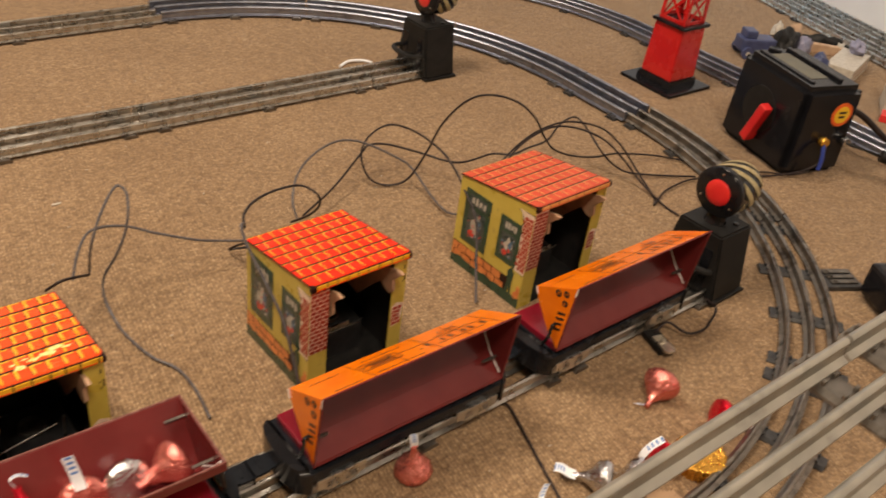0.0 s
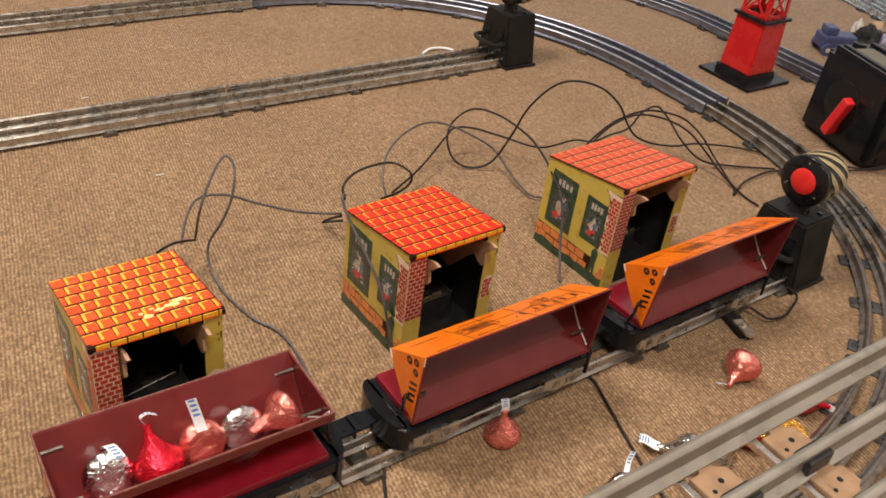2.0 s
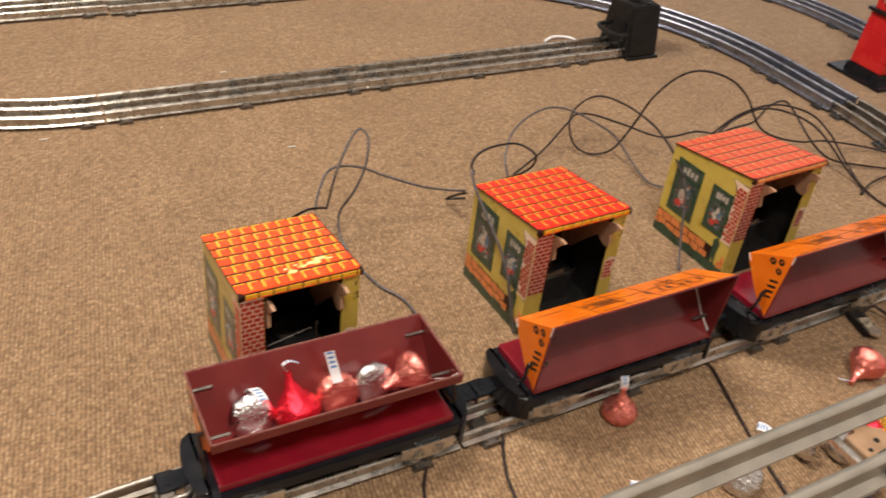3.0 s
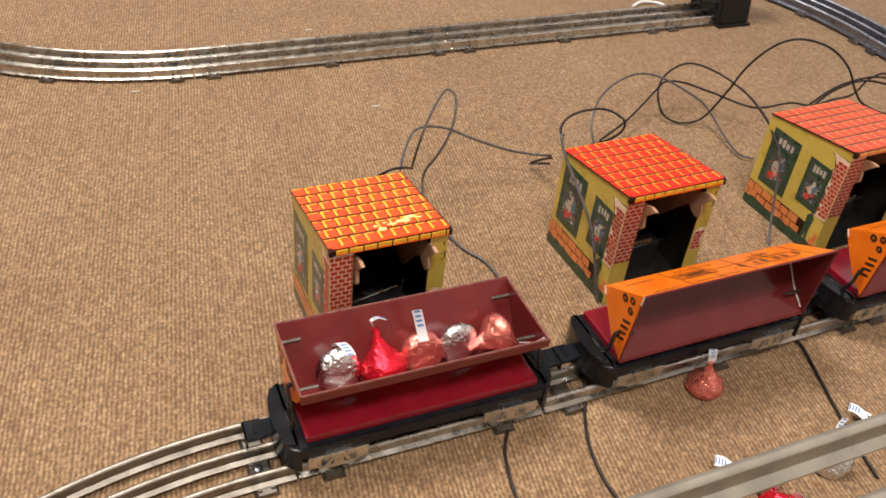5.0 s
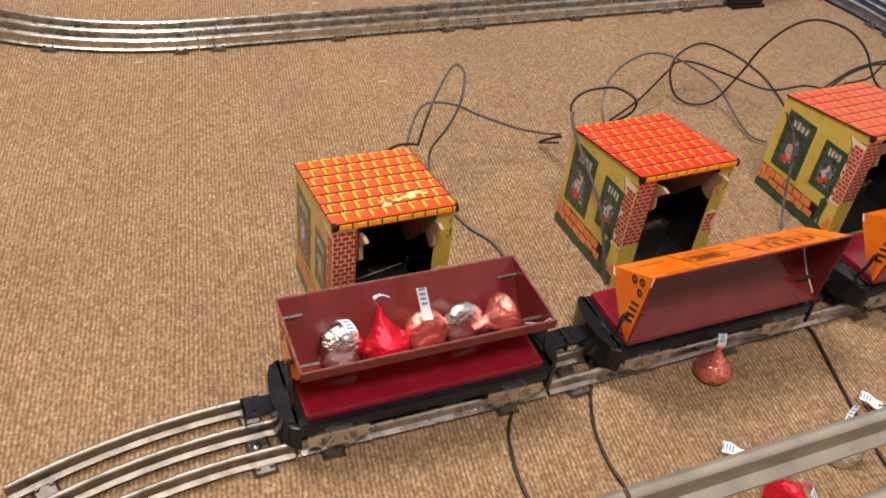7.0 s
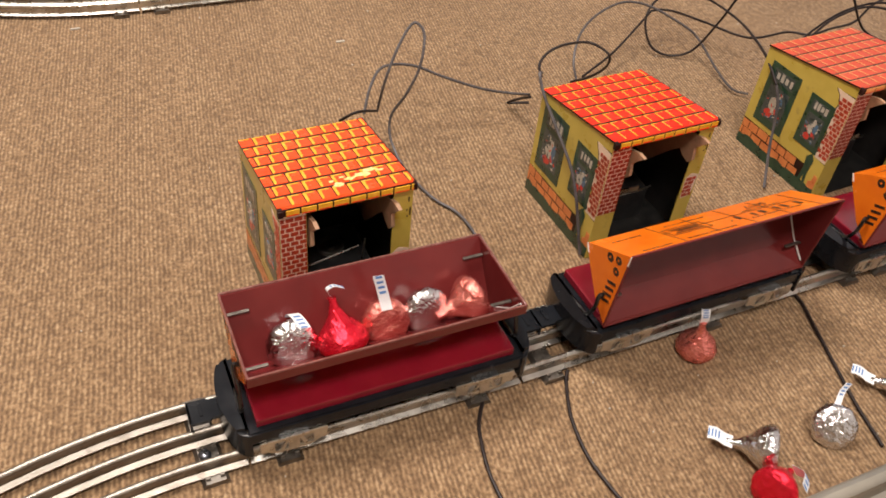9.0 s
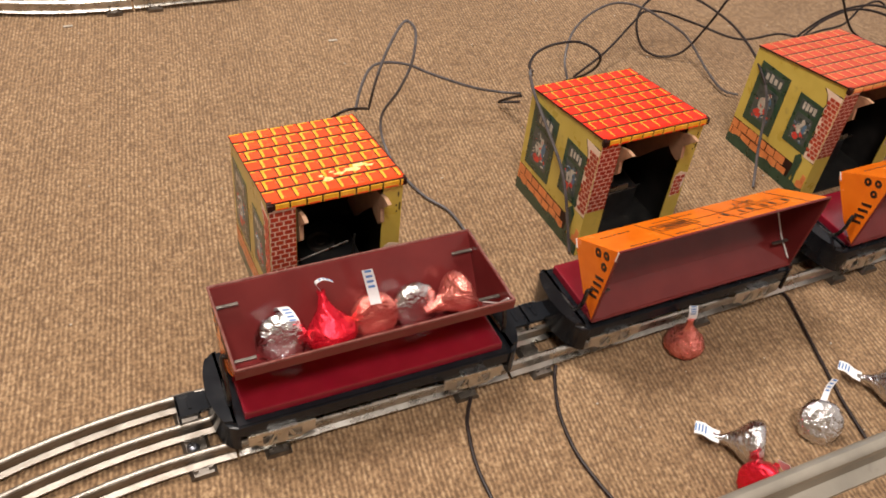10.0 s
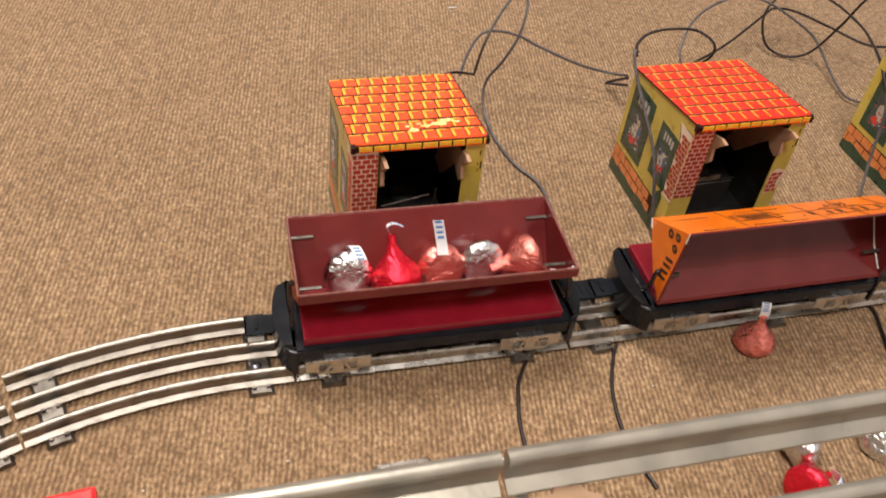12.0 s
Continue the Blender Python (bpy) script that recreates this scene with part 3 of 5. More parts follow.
    for r in range(2):
        a = 18.0 + (4.0 if r else 0.0)
        while a < D - 1:
            b = min(a + rng.uniform(7.5, 9.5), D - 0.5)
            if not (r == 1 and rng.random() < 0.0):
                bm = bmesh.new()
                box(bm, -0.2, 0, a, b, 7.5 + r * 6.5, 13.4 + r * 6.5 + rng.uniform(-0.6, 0.4))
                part("printed_block", bm, COURSE, left)
            a = b + 0.7
    bm = bmesh.new()
    outline = [(0.6, 0), (D, 0)]
    for i in range(19):
        outline.append((D - (D - 0.6) * i / 18, 8.0 + rng.uniform(-1.5, 1.2)))
    prism(bm, outline, -0.35, 0.0, "x")
    part("printed_grass", bm, GREEN, left, "dark green printed grass strip")
    # two dark green windows printed on the side wall
    for ya, yb, za, zb in ((41.5, 68.8, 24.5, 70.5), (9.8, 31, 31, 68)):
        bm = bmesh.new()
        box(bm, -0.25, 0, ya, yb, za, zb)
        frame_ = part("printed_window", bm, GREEN, left)
        w, h = yb - ya, zb - za
        bm = bmesh.new()
        box(bm, -0.33, -0.25, ya + 0.16 * w, yb - 0.16 * w, za + 0.12 * h, zb - 0.34 * h, m=0)
        box(bm, -0.33, -0.25, ya + 0.16 * w, yb - 0.16 * w, zb - 0.27 * h, zb - 0.08 * h, m=0)
        for i in range(4):
            q = ya + (0.20 + 0.15 * i) * w
            box(bm, -0.4, -0.33, q, q + rng.uniform(0.07, 0.11) * w, zb - rng.uniform(0.21, 0.25) * h, zb - rng.uniform(0.10, 0.13) * h, m=1)
        for m, cy, cz, ry, rz in ((1, 0.56, 0.38, 0.13, 0.12), (1, 0.46, 0.52, 0.08, 0.07), (2, 0.60, 0.22, 0.14, 0.07), (3, 0.36, 0.42, 0.08, 0.12), (2, 0.40, 0.30, 0.07, 0.06)):
            pts = []
            for i in range(9):
                g = rng.uniform(0.75, 1.15)
                pts.append((ya + w * (cy + ry * g * math.cos(i * 0.698)), za + h * (cz + rz * g * math.sin(i * 0.698))))
            prism(bm, pts, -0.36 - 0.02 * m, -0.33, "x", m=m)
        for i in range(34):
            q, z_, g = ya + w * rng.uniform(0.22, 0.78), za + h * rng.uniform(0.14, 0.60), rng.uniform(0.4, 1.3)
            t_ = rng.uniform(0, 3.14)
            pts = [(q + g * math.cos(t_ + a_) * (1.5 if a_ in (0, 3.14) else 0.55), z_ + g * math.sin(t_ + a_) * (1.5 if a_ in (0, 3.14) else 0.55)) for a_ in (0, 1.57, 3.14, 4.71)]
            prism(bm, pts, -0.44 - 0.005 * (i % 4), -0.33, "x", m=(0, 1, 2, 3, 0, 1)[i % 6])
        part("printed_pane", bm, [PANE, PALE, REDINK, BLUEINK], frame_)
    # a green printed scrap shape near the corner
    bm = bmesh.new()
    prism(bm, [(9, 4), (10.5, 4), (12, 14), (14, 4), (16, 4), (14.5, 18), (15.5, 27), (12, 31), (9, 27), (10, 17)], -0.42, -0.24, "x")
    part("printed_shape", bm, GREEN, left)
    bm = bmesh.new()
    prism(bm, [(1, 5), (6.5, 6), (7, 12), (4.5, 13.5), (4.0, 19), (1, 18)], -0.3, -0.02, "x")
    part("printed_blocks", bm, COURSE, left)
    return s, roof, top, tilt


s1, roof1, top1, tilt1 = shed(37.0, 50.0, 1.0, 69.0, 72.7, 91.0, 80.0, TILE_A, TILE_LINE, "yellow lithographed tin toy shed with an orange tiled roof", 3, 12, 1.6, False)
s2, roof2, top2, tilt2 = shed(226.4, 54.4, 2.2, 71.8, 74.0, 86.6, 75.6, TILE_B, TILE_LINE, "yellow lithographed tin toy shed with a bright red tiled roof", 4, 34, 0.95, True)
s3, roof3, top3, tilt3 = shed(406.3, 56.0, 3.0, 76.0, 76.1, 88.8, 77.1, TILE_C, TILE_LINE_C, "yellow lithographed tin toy shed with a red tiled roof, washed pink by painted sheen", 5, 34, 1.0, True)
# the yellow worn patch on the orange roof
bm = bmesh.new()
rng = random.Random(9)
for cx, cy, rx, ry in ((47, 15, 5.5, 2.6), (52, 18, 5, 2.2), (40, 13.5, 3.5, 1.8), (33, 10, 3.2, 2.2), (30.5, 14, 1.6, 1.4), (57, 16, 2.6, 1.2), (37, 16, 1.6, 1.0)):
    pts = [(cx + rx * rng.uniform(0.55, 1.15) * math.cos(i * 0.571), cy + ry * rng.uniform(0.55, 1.15) * math.sin(i * 0.571)) for i in range(11)]
    prism(bm, pts, 0, 0.05, "z")
for v in bm.verts:
    v.co.z += top1(v.co.y) + 1.2
part("worn_patch", bm, WORN, roof1, "yellow worn patch in the paint")


# ---- dump cars ----
UP = [(33, 63), (11.5, 32.2), (8, 33), (-11.5, 50), (-20, 63)]


def tip(p, dumped):
    if not dumped:
        return Vector(p)
    u, d = 33 - p[0], 63 - p[1]
    return Vector((-28 + u * 0.094 + d * 0.9956, 86 - u * 0.9956 + d * 0.094))


def letters(text, size, name, material, parent, m):
    cu = bpy.data.curves.new(name, "FONT")
    cu.body, cu.size, cu.extrude, cu.resolution_u = text, size * MM, 0.00004, 3
    cu.align_x, cu.align_y = "CENTER", "CENTER"
    tmp = bpy.data.objects.new(name, cu)
    scene.collection.objects.link(tmp)
    me = bpy.data.meshes.new_from_object(tmp.evaluated_get(bpy.context.evaluated_depsgraph_get()))
    bpy.data.objects.remove(tmp)
    me.materials.clear()
    me.materials.append(material)
    ob = new(name, me)
    ob.parent = parent
    ob.matrix_local = m
    return ob


def shell(bm, section, x0, x1, t, dumped):
    """A folded sheet with an outer and an inner face, closed at both ends by walls."""
    mid = Vector((6, 56))
    out = [Vector(p) for p in section]
    inn = [p + (mid - p).normalized() * t * 1.3 for p in out]
    for (sec, m, xa, xb) in ((out, 0, x0, x1), (inn, 1, x0 + t, x1 - t)):
        a = [bm.verts.new((xa, *tip(p, dumped))) for p in sec]
        b = [bm.verts.new((xb, *tip(p, dumped))) for p in sec]
        for i in range(len(sec) - 1):
            bm.faces.new((a[i], a[i + 1], b[i + 1], b[i])).material_index = m
        bm.faces.new(a).material_index = m
        bm.faces.new(b).material_index = m
        if m == 0:
            outer = (a, b)
        else:
            oa, ob_ = outer
            bm.faces.new((oa[0], ob_[0], b[0], a[0])).material_index = 2
            bm.faces.new((oa[-1], a[-1], b[-1], ob_[-1])).material_index = 2
            bm.faces.new((oa[0], a[0], a[-1], oa[-1])).material_index = 2
            bm.faces.new((ob_[0], ob_[-1], b[-1], b[0])).material_index = 2


def dump_car(x, y, turn, dumped, label):
    car = thing("dump_car", x, y, 0, turn, label, "toy dump car", "dump cars")
    # underframe with bowed ends
    outline = []
    for i in range(13):
        a = -90 + 180 * i / 12
        outline.append((138 + 9.5 * math.cos(radians(a)), 23.5 * math.sin(radians(a))))
    for i in range(13):
        a = 90 + 180 * i / 12
        outline.append((1.5 + 9.5 * math.cos(radians(a)), 23.5 * math.sin(radians(a))))
    bm = bmesh.new()
    prism(bm, outline, 20.5, 28.5, "z")
    bmesh.ops.bevel(bm, geom=[e for e in bm.edges if abs(e.verts[0].co.z - e.verts[1].co.z) < 0.01], offset=0.8, segments=2, affect="EDGES")
    frame_ = smooth(part("underframe", bm, SLATE, car, "black enamelled tin underframe"), 50)
    # smooth bowed aprons at both ends
    for cx, a0 in ((1.5, 90), (138, -90)):
        cap = [(cx + 10.0 * math.cos(radians(a0 + 180 * i / 20)), 24.2 * math.sin(radians(a0 + 180 * i / 20))) for i in range(21)]
        bm = bmesh.new()
        prism(bm, cap, 13.0, 30.5, "z")
        rim = [e for e in bm.edges if e.verts[0].co.z > 30 and e.verts[1].co.z > 30]
        bmesh.ops.bevel(bm, geom=rim, offset=2.2, segments=3, affect="EDGES")
        smooth(part("end_apron", bm, BLACK if dumped else SLATE, frame_), 50)
    bm = bmesh.new()
    box(bm, 4.5, 134.5, -20.5, 20.5, 28.4, 33.5, 0.9)
    part("deck", bm, CRIMSON, car, "crimson enamelled deck")
    # tipping bin
    bm = bmesh.new()
    shell(bm, UP, 2.5, 136.5, 0.9, dumped)
    bin_ = part("tipping_bin", bm, [ORANGE, MAROON, MAROON], car, "orange tin bin, maroon inside")
    a, b = tip(UP[0], dumped), tip(UP[-1], dumped)
    bm = bmesh.new()
    for xx in (2.6, 136.4):
        tube(bm, [(xx, a.x, a.y), (xx, b.x, b.y)], 0.65, 8)
    for p in (a, b):
        tube(bm, [(2.6, p.x, p.y), (136.4, p.x, p.y)], 0.65, 8)
    smooth(part("rolled_rim", bm, MAROON if dumped else RIM, bin_))
    if dumped:
        # bare metal where the paint has gone from the folded corners
        for p, q, share in ((UP[0], UP[-1], 0.11), (UP[1], UP[3], 0.16)):
            p0, p1 = tip(p, True), tip(Vector(p).lerp(Vector(q), share), True)
            bm = bmesh.new()
            tube(bm, [(2.2, p0.x, p0.y), (1.9, p1.x, p1.y), (3.0, p1.x, p1.y - 1.0)], 0.45, 6)
            part("worn_corner", bm, BRIGHT, bin_, "bright worn corner")
    hem = [tip(p, dumped) for p in ((-20.6, 63.6), (-19.8, 63.2), (-19.4, 57.4), (-20.2, 57.4))]
    bm = bmesh.new()
    prism(bm, [tuple(p) for p in hem], 2.2, 136.8, "x")
    part("front_hem", bm, MAROON, bin_)
    # lamp gleam along the inner fold, drawn as a near-white tube
    seam = [tip(p, dumped) for p in ((5.5, 37.0), (-9.0, 50.2), (-16.5, 61.0))]
    bm = bmesh.new()
    tube(bm, [(135.2, p.x, p.y) for p in seam], 0.5, 6)
    part("worn_seam", bm, BRIGHT, bin_, "bare metal seam, its gleam painted near white")
    for xx, way in ((3.6, 1), (135.4, -1)):
        for p in ((25.0, 56.5), (-8.0, 54.8)):
            q = tip(p, dumped)
            bm = bmesh.new()
            box(bm, min(xx, xx + way * 11), max(xx, xx + way * 11), q.x - 0.9, q.x + 0.9, q.y - 0.5, q.y + 0.5, 0.3)
            part("fold_tab", bm, TIE, bin_, "bare metal fold tab")
    # printing on the tall side and on the end of the bin
    pa, pb = Vector(UP[0]), Vector(UP[1])

    def on_side(s, d=0.12):
        """A place on the outside of the tall wall, s along it from the rim."""
        p = pa + (pb - pa).normalized() * s
        n = Vector((pb.y - pa.y, -(pb.x - pa.x))).normalized()
        n = n if n.x > 0 else -n
        return tip(p + n * d, dumped)
    o = on_side(0, 0.0)
    e = (on_side(1.0, 0.0) - o).normalized()
    up_ = (on_side(0.0, 1.0) - o).normalized()

    def patch(bm, x0, x1, s0, s1, h=0.2):
        vs = []
        for hh in (0.05, h):
            for xx, ss in ((x0, s0), (x1, s0), (x1, s1), (x0, s1)):
                q = on_side(ss, hh)
                vs.append(bm.verts.new((xx, q.x, q.y)))
        for f in ((0, 1, 2, 3), (4, 5, 6, 7), (0, 1, 5, 4), (1, 2, 6, 5), (2, 3, 7, 6), (3, 0, 4, 7)):
            bm.faces.new([vs[i] for i in f])
    rng = random.Random(12)
    bm = bmesh.new()
    # a lettered road name becomes plain bars; rule lines and a boxed emblem
    for i, (xa, w, h) in enumerate(((118, 4.6, 7), (109, 4.2, 7), (104, 3.4, 7), (94, 5.0, 7), (88.5, 3.2, 6), (78, 4.6, 7), (73, 1.6, 2))):
        patch(bm, xa, xa + w * 0.52, 12 + 0.1 * i, 12 + 0.85 * h)
    for xa, xb, s in ((84, 118, 9.4), (88, 116, 22), (40, 72, 5), (44, 70, 30), (10, 30, 27), (12, 32, 4)):
        for k in range(int((xb - xa) / 2.6)):
            patch(bm, xa + k * 2.6, xa + k * 2.6 + rng.uniform(1.2, 2.2), s, s + rng.uniform(0.7, 1.1))
    for xx in (36, 58, 80, 102, 124):
        patch(bm, xx, xx + 0.35, 2, 36)
    patch(bm, 36, 124, 20.2, 20.5)
    for x0, x1, s0, s1 in ((38, 62, 14, 14.5), (38, 62, 25, 25.5), (38, 38.5, 14, 25), (61.5, 62, 14, 25), (41, 59, 16, 17.2), (44, 57, 18.6, 20.8), (41, 59, 22, 23.2)):
        patch(bm, x0, x1, s0, s1)
    part("printing", bm, INK, bin_, "black printed markings")
    c = on_side(27.5, 0.2)
    m = Matrix(((-1, 0, 0, 0.101), (0, -e.x, up_.x, c.x * MM), (0, -e.y, up_.y, c.y * MM), (0, 0, 0, 1)))
    letters("5017", 7.0, "road_figures", INK, bin_, m)
    bm = bmesh.new()
    for cy, cz, r in ((23, 56, 2.4), (16, 57, 2.4), (19.5, 50, 2.6)):
        q = tip((cy, cz), dumped)
        prism(bm, [(q.x + r * math.cos(i * 0.785), q.y + r * math.sin(i * 0.785)) for i in range(8)], 2.3, 2.5, "x", m=0)
        prism(bm, [(q.x + 0.28 * r * math.cos(i * 0.785), q.y + 0.28 * r * math.sin(i * 0.785)) for i in range(8)], 2.25, 2.3, "x", m=1)
    for i in range(4):
        p0, p1 = tip((9 - 4.4 * i, 60), dumped), tip((6 - 4.4 * i, 54), dumped)
        n = Vector((-(p1 - p0).y, (p1 - p0).x)).normalized() * 0.8
        prism(bm, [tuple(p0 + n), tuple(p1 + n), tuple(p1 - n), tuple(p0 - n)], 2.3, 2.5, "x", m=0)
    part("end_printing", bm, [INK, ORANGE], bin_, "black printed rivets and bars")
    # wire bails that carry the bin
    for xx, way in ((0.0, -1), (139.2, 1)):
        foot, head_ = Vector((-12, 29)), tip((-4, 55), dumped)
        bm = bmesh.new()
        tube(bm, glide([(xx, 14, 29), (xx, -6, 30), (xx, foot.x, 32.5), (xx, (foot.x + head_.x) / 2 - 1.5, (33 + head_.y) / 2), (xx, head_.x, head_.y), (xx - way * 2.4, head_.x, head_.y)], 5), 1.15, 8)
        smooth(part("bail", bm, GUN, car, "dark bent wire bail"))
    # trucks: side frames with cut-outs, wheels and axles
    for tx in (20.5, 118.5):
        for side in (-1, 1):
            yy = side * 24.0
            bm = bmesh.new()
            box(bm, tx - 16, tx + 16, yy - 0.5, yy + 0.5, 18.2, 20.6, 0.2)
            box(bm, tx - 4, tx + 4, min(yy, side * 14), max(yy, side * 14), 18.4, 20.0)
            box(bm, tx - 8, tx + 8, yy - 0.5, yy + 0.5, 10.4, 12.2, 0.2)
            box(bm, tx - 2.6, tx + 2.6, yy - 0.5, yy + 0.5, 12.1, 18.3)
            for u in (-1, 1):
                box(bm, tx + u * 12.5 - 3.2, tx + u * 12.5 + 3.2, yy - 0.5, yy + 0.5, 13.4, 18.3)
                prism(bm, [(tx + u * 6.5, 10.5), (tx + u * 8.0, 10.5), (tx + u * 13.0, 13.5), (tx + u * 11.0, 14.5)], yy - 0.45, yy + 0.45, "y")
                prism(bm, [(tx + u * 5.0, 12.1), (tx + u * 6.8, 12.1), (tx + u * 3.6, 18.3), (tx + u * 2.5, 18.3)], yy - 0.45, yy + 0.45, "y")
            part("side_frame", bm, NICKEL, car, "bright nickel truck side frame")
            for u in (-10, 10):
                bm = bmesh.new()
                lathe(bm, [(0.8, -2.5), (8.4, -2.5), (8.6, -1.0), (7.4, -0.4), (7.2, 2.0), (3.2, 2.2), (2.2, 1.2), (0.5, 1.2)] if side > 0 else [(0.5, -1.2), (2.2, -1.2), (3.2, -2.2), (7.2, -2.0), (7.4, 0.4), (8.6, 1.0), (8.4, 2.5), (0.8, 2.5)], 18, 1, (tx + u, side * 16.6, 18.6))
                smooth(part("wheel", bm, BLACK, car))
        # bright bar added in place of the reflection on the truck's top plate
        bm = bmesh.new()
        box(bm, tx - 7, tx + 7, -25.4, -23.4, 20.7, 21.7, 0.3)
        part("bolster_end", bm, BRIGHT_NICKEL, car, "bright strip added for the gleam on the truck's top plate")
        bm = bmesh.new()
        for u in (-10, 10):
            tube(bm, [(tx + u, -15, 18.6), (tx + u, 15, 18.6)], 1.3, 8)
        part("axles", bm, STEEL, car)
    # couplers: stamped flat plates
    for cx, way in ((-4, -1), (143, 1)):
        bm = bmesh.new()
        pts = [(0, -5.5), (8, -5.5), (9, -6.5), (18, -6.5), (18, 6.5), (9, 6.5), (8, 5.5), (0, 5.5)]
        prism(bm, [(cx + way * p, q + 2.5) for p, q in pts], 20.2, 22.0, "z")
        box(bm, min(cx + way * 17, cx + way * 18.2), max(cx + way * 17, cx + way * 18.2), -3.5, 8.5, 15.5, 22.0, 0.2)
        box(bm, cx + way * 12 - 1.2, cx + way * 12 + 0.4, -1, 6, 22.0, 23.0, 0.2)
        part("coupler", bm, SLATE, car, "black stamped coupler plate")
    return car


dump_car(0, 0, 0, False, "upright toy dump car with a maroon bin holding wrapped sweets")
dump_car(182.5, 0.8, 0.9, True, "tipped toy dump car showing its orange bin side, on the track")
dump_car(365, 4.0, 1.3, True, "tipped toy dump car with an orange bin beside the bumper")


# ---- foil-wrapped sweets ----
KISS = [(0.5, 0), (6, 0.1), (9.8, 0.9), (11.3, 3.0), (11.2, 5.5), (9.8, 8.6), (7.4, 11.6), (5.0, 14.2), (3.3, 16.6), (2.2, 19.2), (1.6, 22), (1.9, 24), (0.4, 24.4)]


def sweet(x, y, z, rot, foil, label, flag=None, seed=0, size=1.0, wide=(0, 2.6, 0)):
    """A foil-wrapped drop; flag: the bent paper strip's points from the tip, in the drop's own frame."""
    rng = random.Random(seed)
    s = new("foil_wrapped_sweet")
    s.empty_display_size = 0.005
    s.matrix_world = pose(x * MM, y * MM, z * MM, *rot)
    tagged(s, label, "sweet", "foil-wrapped sweets")
    bm = bmesh.new()
    lathe(bm, [(r * size, h * size) for r, h in KISS], 28)
    for v in bm.verts:
        k = noise.noise(v.co * 0.33 + Vector((seed * 7.1, 0, 0))) * 0.9 + noise.noise(v.co * 0.9 + Vector((0, seed * 3.3, 0))) * 0.45
        r = math.hypot(v.co.x, v.co.y)
        if r > 0.6:
            v.co.x *= 1 + k / max(r, 4)
            v.co.y *= 1 + k / max(r, 4)
        if v.co.z > 1:
            v.co.z += 0.3 * k
    smooth(part("foil", bm, foil, s), 60)
    if flag:
        pts = glide(flag, 5)
        bm = bmesh.new()
        w = Vector(wide)
        low = [[bm.verts.new(p + sgn * w + Vector((0, 0, h))) for p in pts] for h in (0, 0.18) for sgn in (-1, 1)]
        a, b, c, d = low
        for i in range(len(pts) - 1):
            for p, q in ((a, b), (c, d), (a, c), (b, d)):
                bm.faces.new((p[i], p[i + 1], q[i + 1], q[i]))
        bm.faces.new((a[0], b[0], d[0], c[0])), bm.faces.new((a[-1], b[-1], d[-1], c[-1]))
        strip = part("paper_flag", bm, PAPER, s, "white paper strip with blue printing")
        bm = bmesh.new()
        n = len(pts)
        for i in range(n // 2, n - 1):
            if (i - n // 2) % 2 == 0:
                p, q = pts[i], pts[i] + (pts[i + 1] - pts[i]) * 0.9
                up_ = (q - p).cross(w).normalized() * 0.12
                for face in (-1, 1):
                    vs = []
                    for h in (0.0, 1.0):
                        for r_, t_ in ((p, -0.6), (q, -0.6), (q, 0.6), (p, 0.6)):
                            vs.append(bm.verts.new(r_ + w * t_ + up_ * face * (1.2 + h) + Vector((0, 0, 0.09))))
                    for f in ((0, 1, 2, 3), (4, 5, 6, 7), (0, 1, 5, 4), (1, 2, 6, 5), (2, 3, 7, 6), (3, 0, 4, 7)):
                        bm.faces.new([vs[j] for j in f])
        part("blue_bars", bm, PRINT, strip)
    return s


ACROSS = (2.7, 0, 0)
CURL = [(0, 0, 23), (1.5, 0, 26), (5, 0, 27), (9, 0, 25)]
OVER = [(1, -8, 19), (2, -13.2, 10), (4, -13.0, 2), (6, -9.5, -1.2)]
RISE = [(0, -8, -0.3), (-0.6, -12.5, 0.8), (-1.6, -19, 1.0), (-3, -26, 0)]
# in the upright bin
sweet(29, 3, 48, (-117, 0, -8), FOIL_SILVER, "silver foil-wrapped sweet lying in the maroon bin", OVER, 1, 1.08, ACROSS)
sweet(53, -1, 42, (-32, -6, 0), FOIL_RED, "red foil-wrapped sweet leaning in the maroon bin", [(0, 0, 27), (-1.5, -1, 31), (2, -2.5, 32.5), (6, -3.5, 30.5)], 2, 1.12)
sweet(76, 3, 47, (-114, 0, -4), FOIL_PINK, "copper-pink foil-wrapped sweet with a paper flag in the bin", RISE, 3, 1.08, ACROSS)
sweet(98, 3, 47, (-112, 0, 6), FOIL_SILVER, "silver foil-wrapped sweet lying in the maroon bin", None, 4, 1.08)
sweet(126, 7, 48, (0, -97, 12), FOIL_PINK, "pink foil-wrapped sweet leaning in the maroon bin", None, 5, 1.08)
# on the carpet
sweet(247.5, -31.5, 0, (-4, 3, 120), FOIL_PINK, "pink foil-wrapped sweet standing on the carpet beside the track", [(0, 0, 23), (-0.6, 0.3, 26), (-0.4, 0.6, 30), (0.5, 0.2, 34)], 6, 1.0, (1.9, 1.4, 0))
AHEAD = [(0, -0.5, 22), (0, -2, 26), (0.6, -4.2, 30), (0.2, -5.2, 34)]
BACK = [(0, -2.5, 22), (0.4, -9, 19), (0.8, -13.5, 13), (1.2, -15.4, 5)]
sweet(241, -107, 10.8, (-103, 0, 48), FOIL_SILVER, "silver foil-wrapped sweet lying on its side on the carpet", AHEAD, 7, 1.05, (4.0, 0, 0))
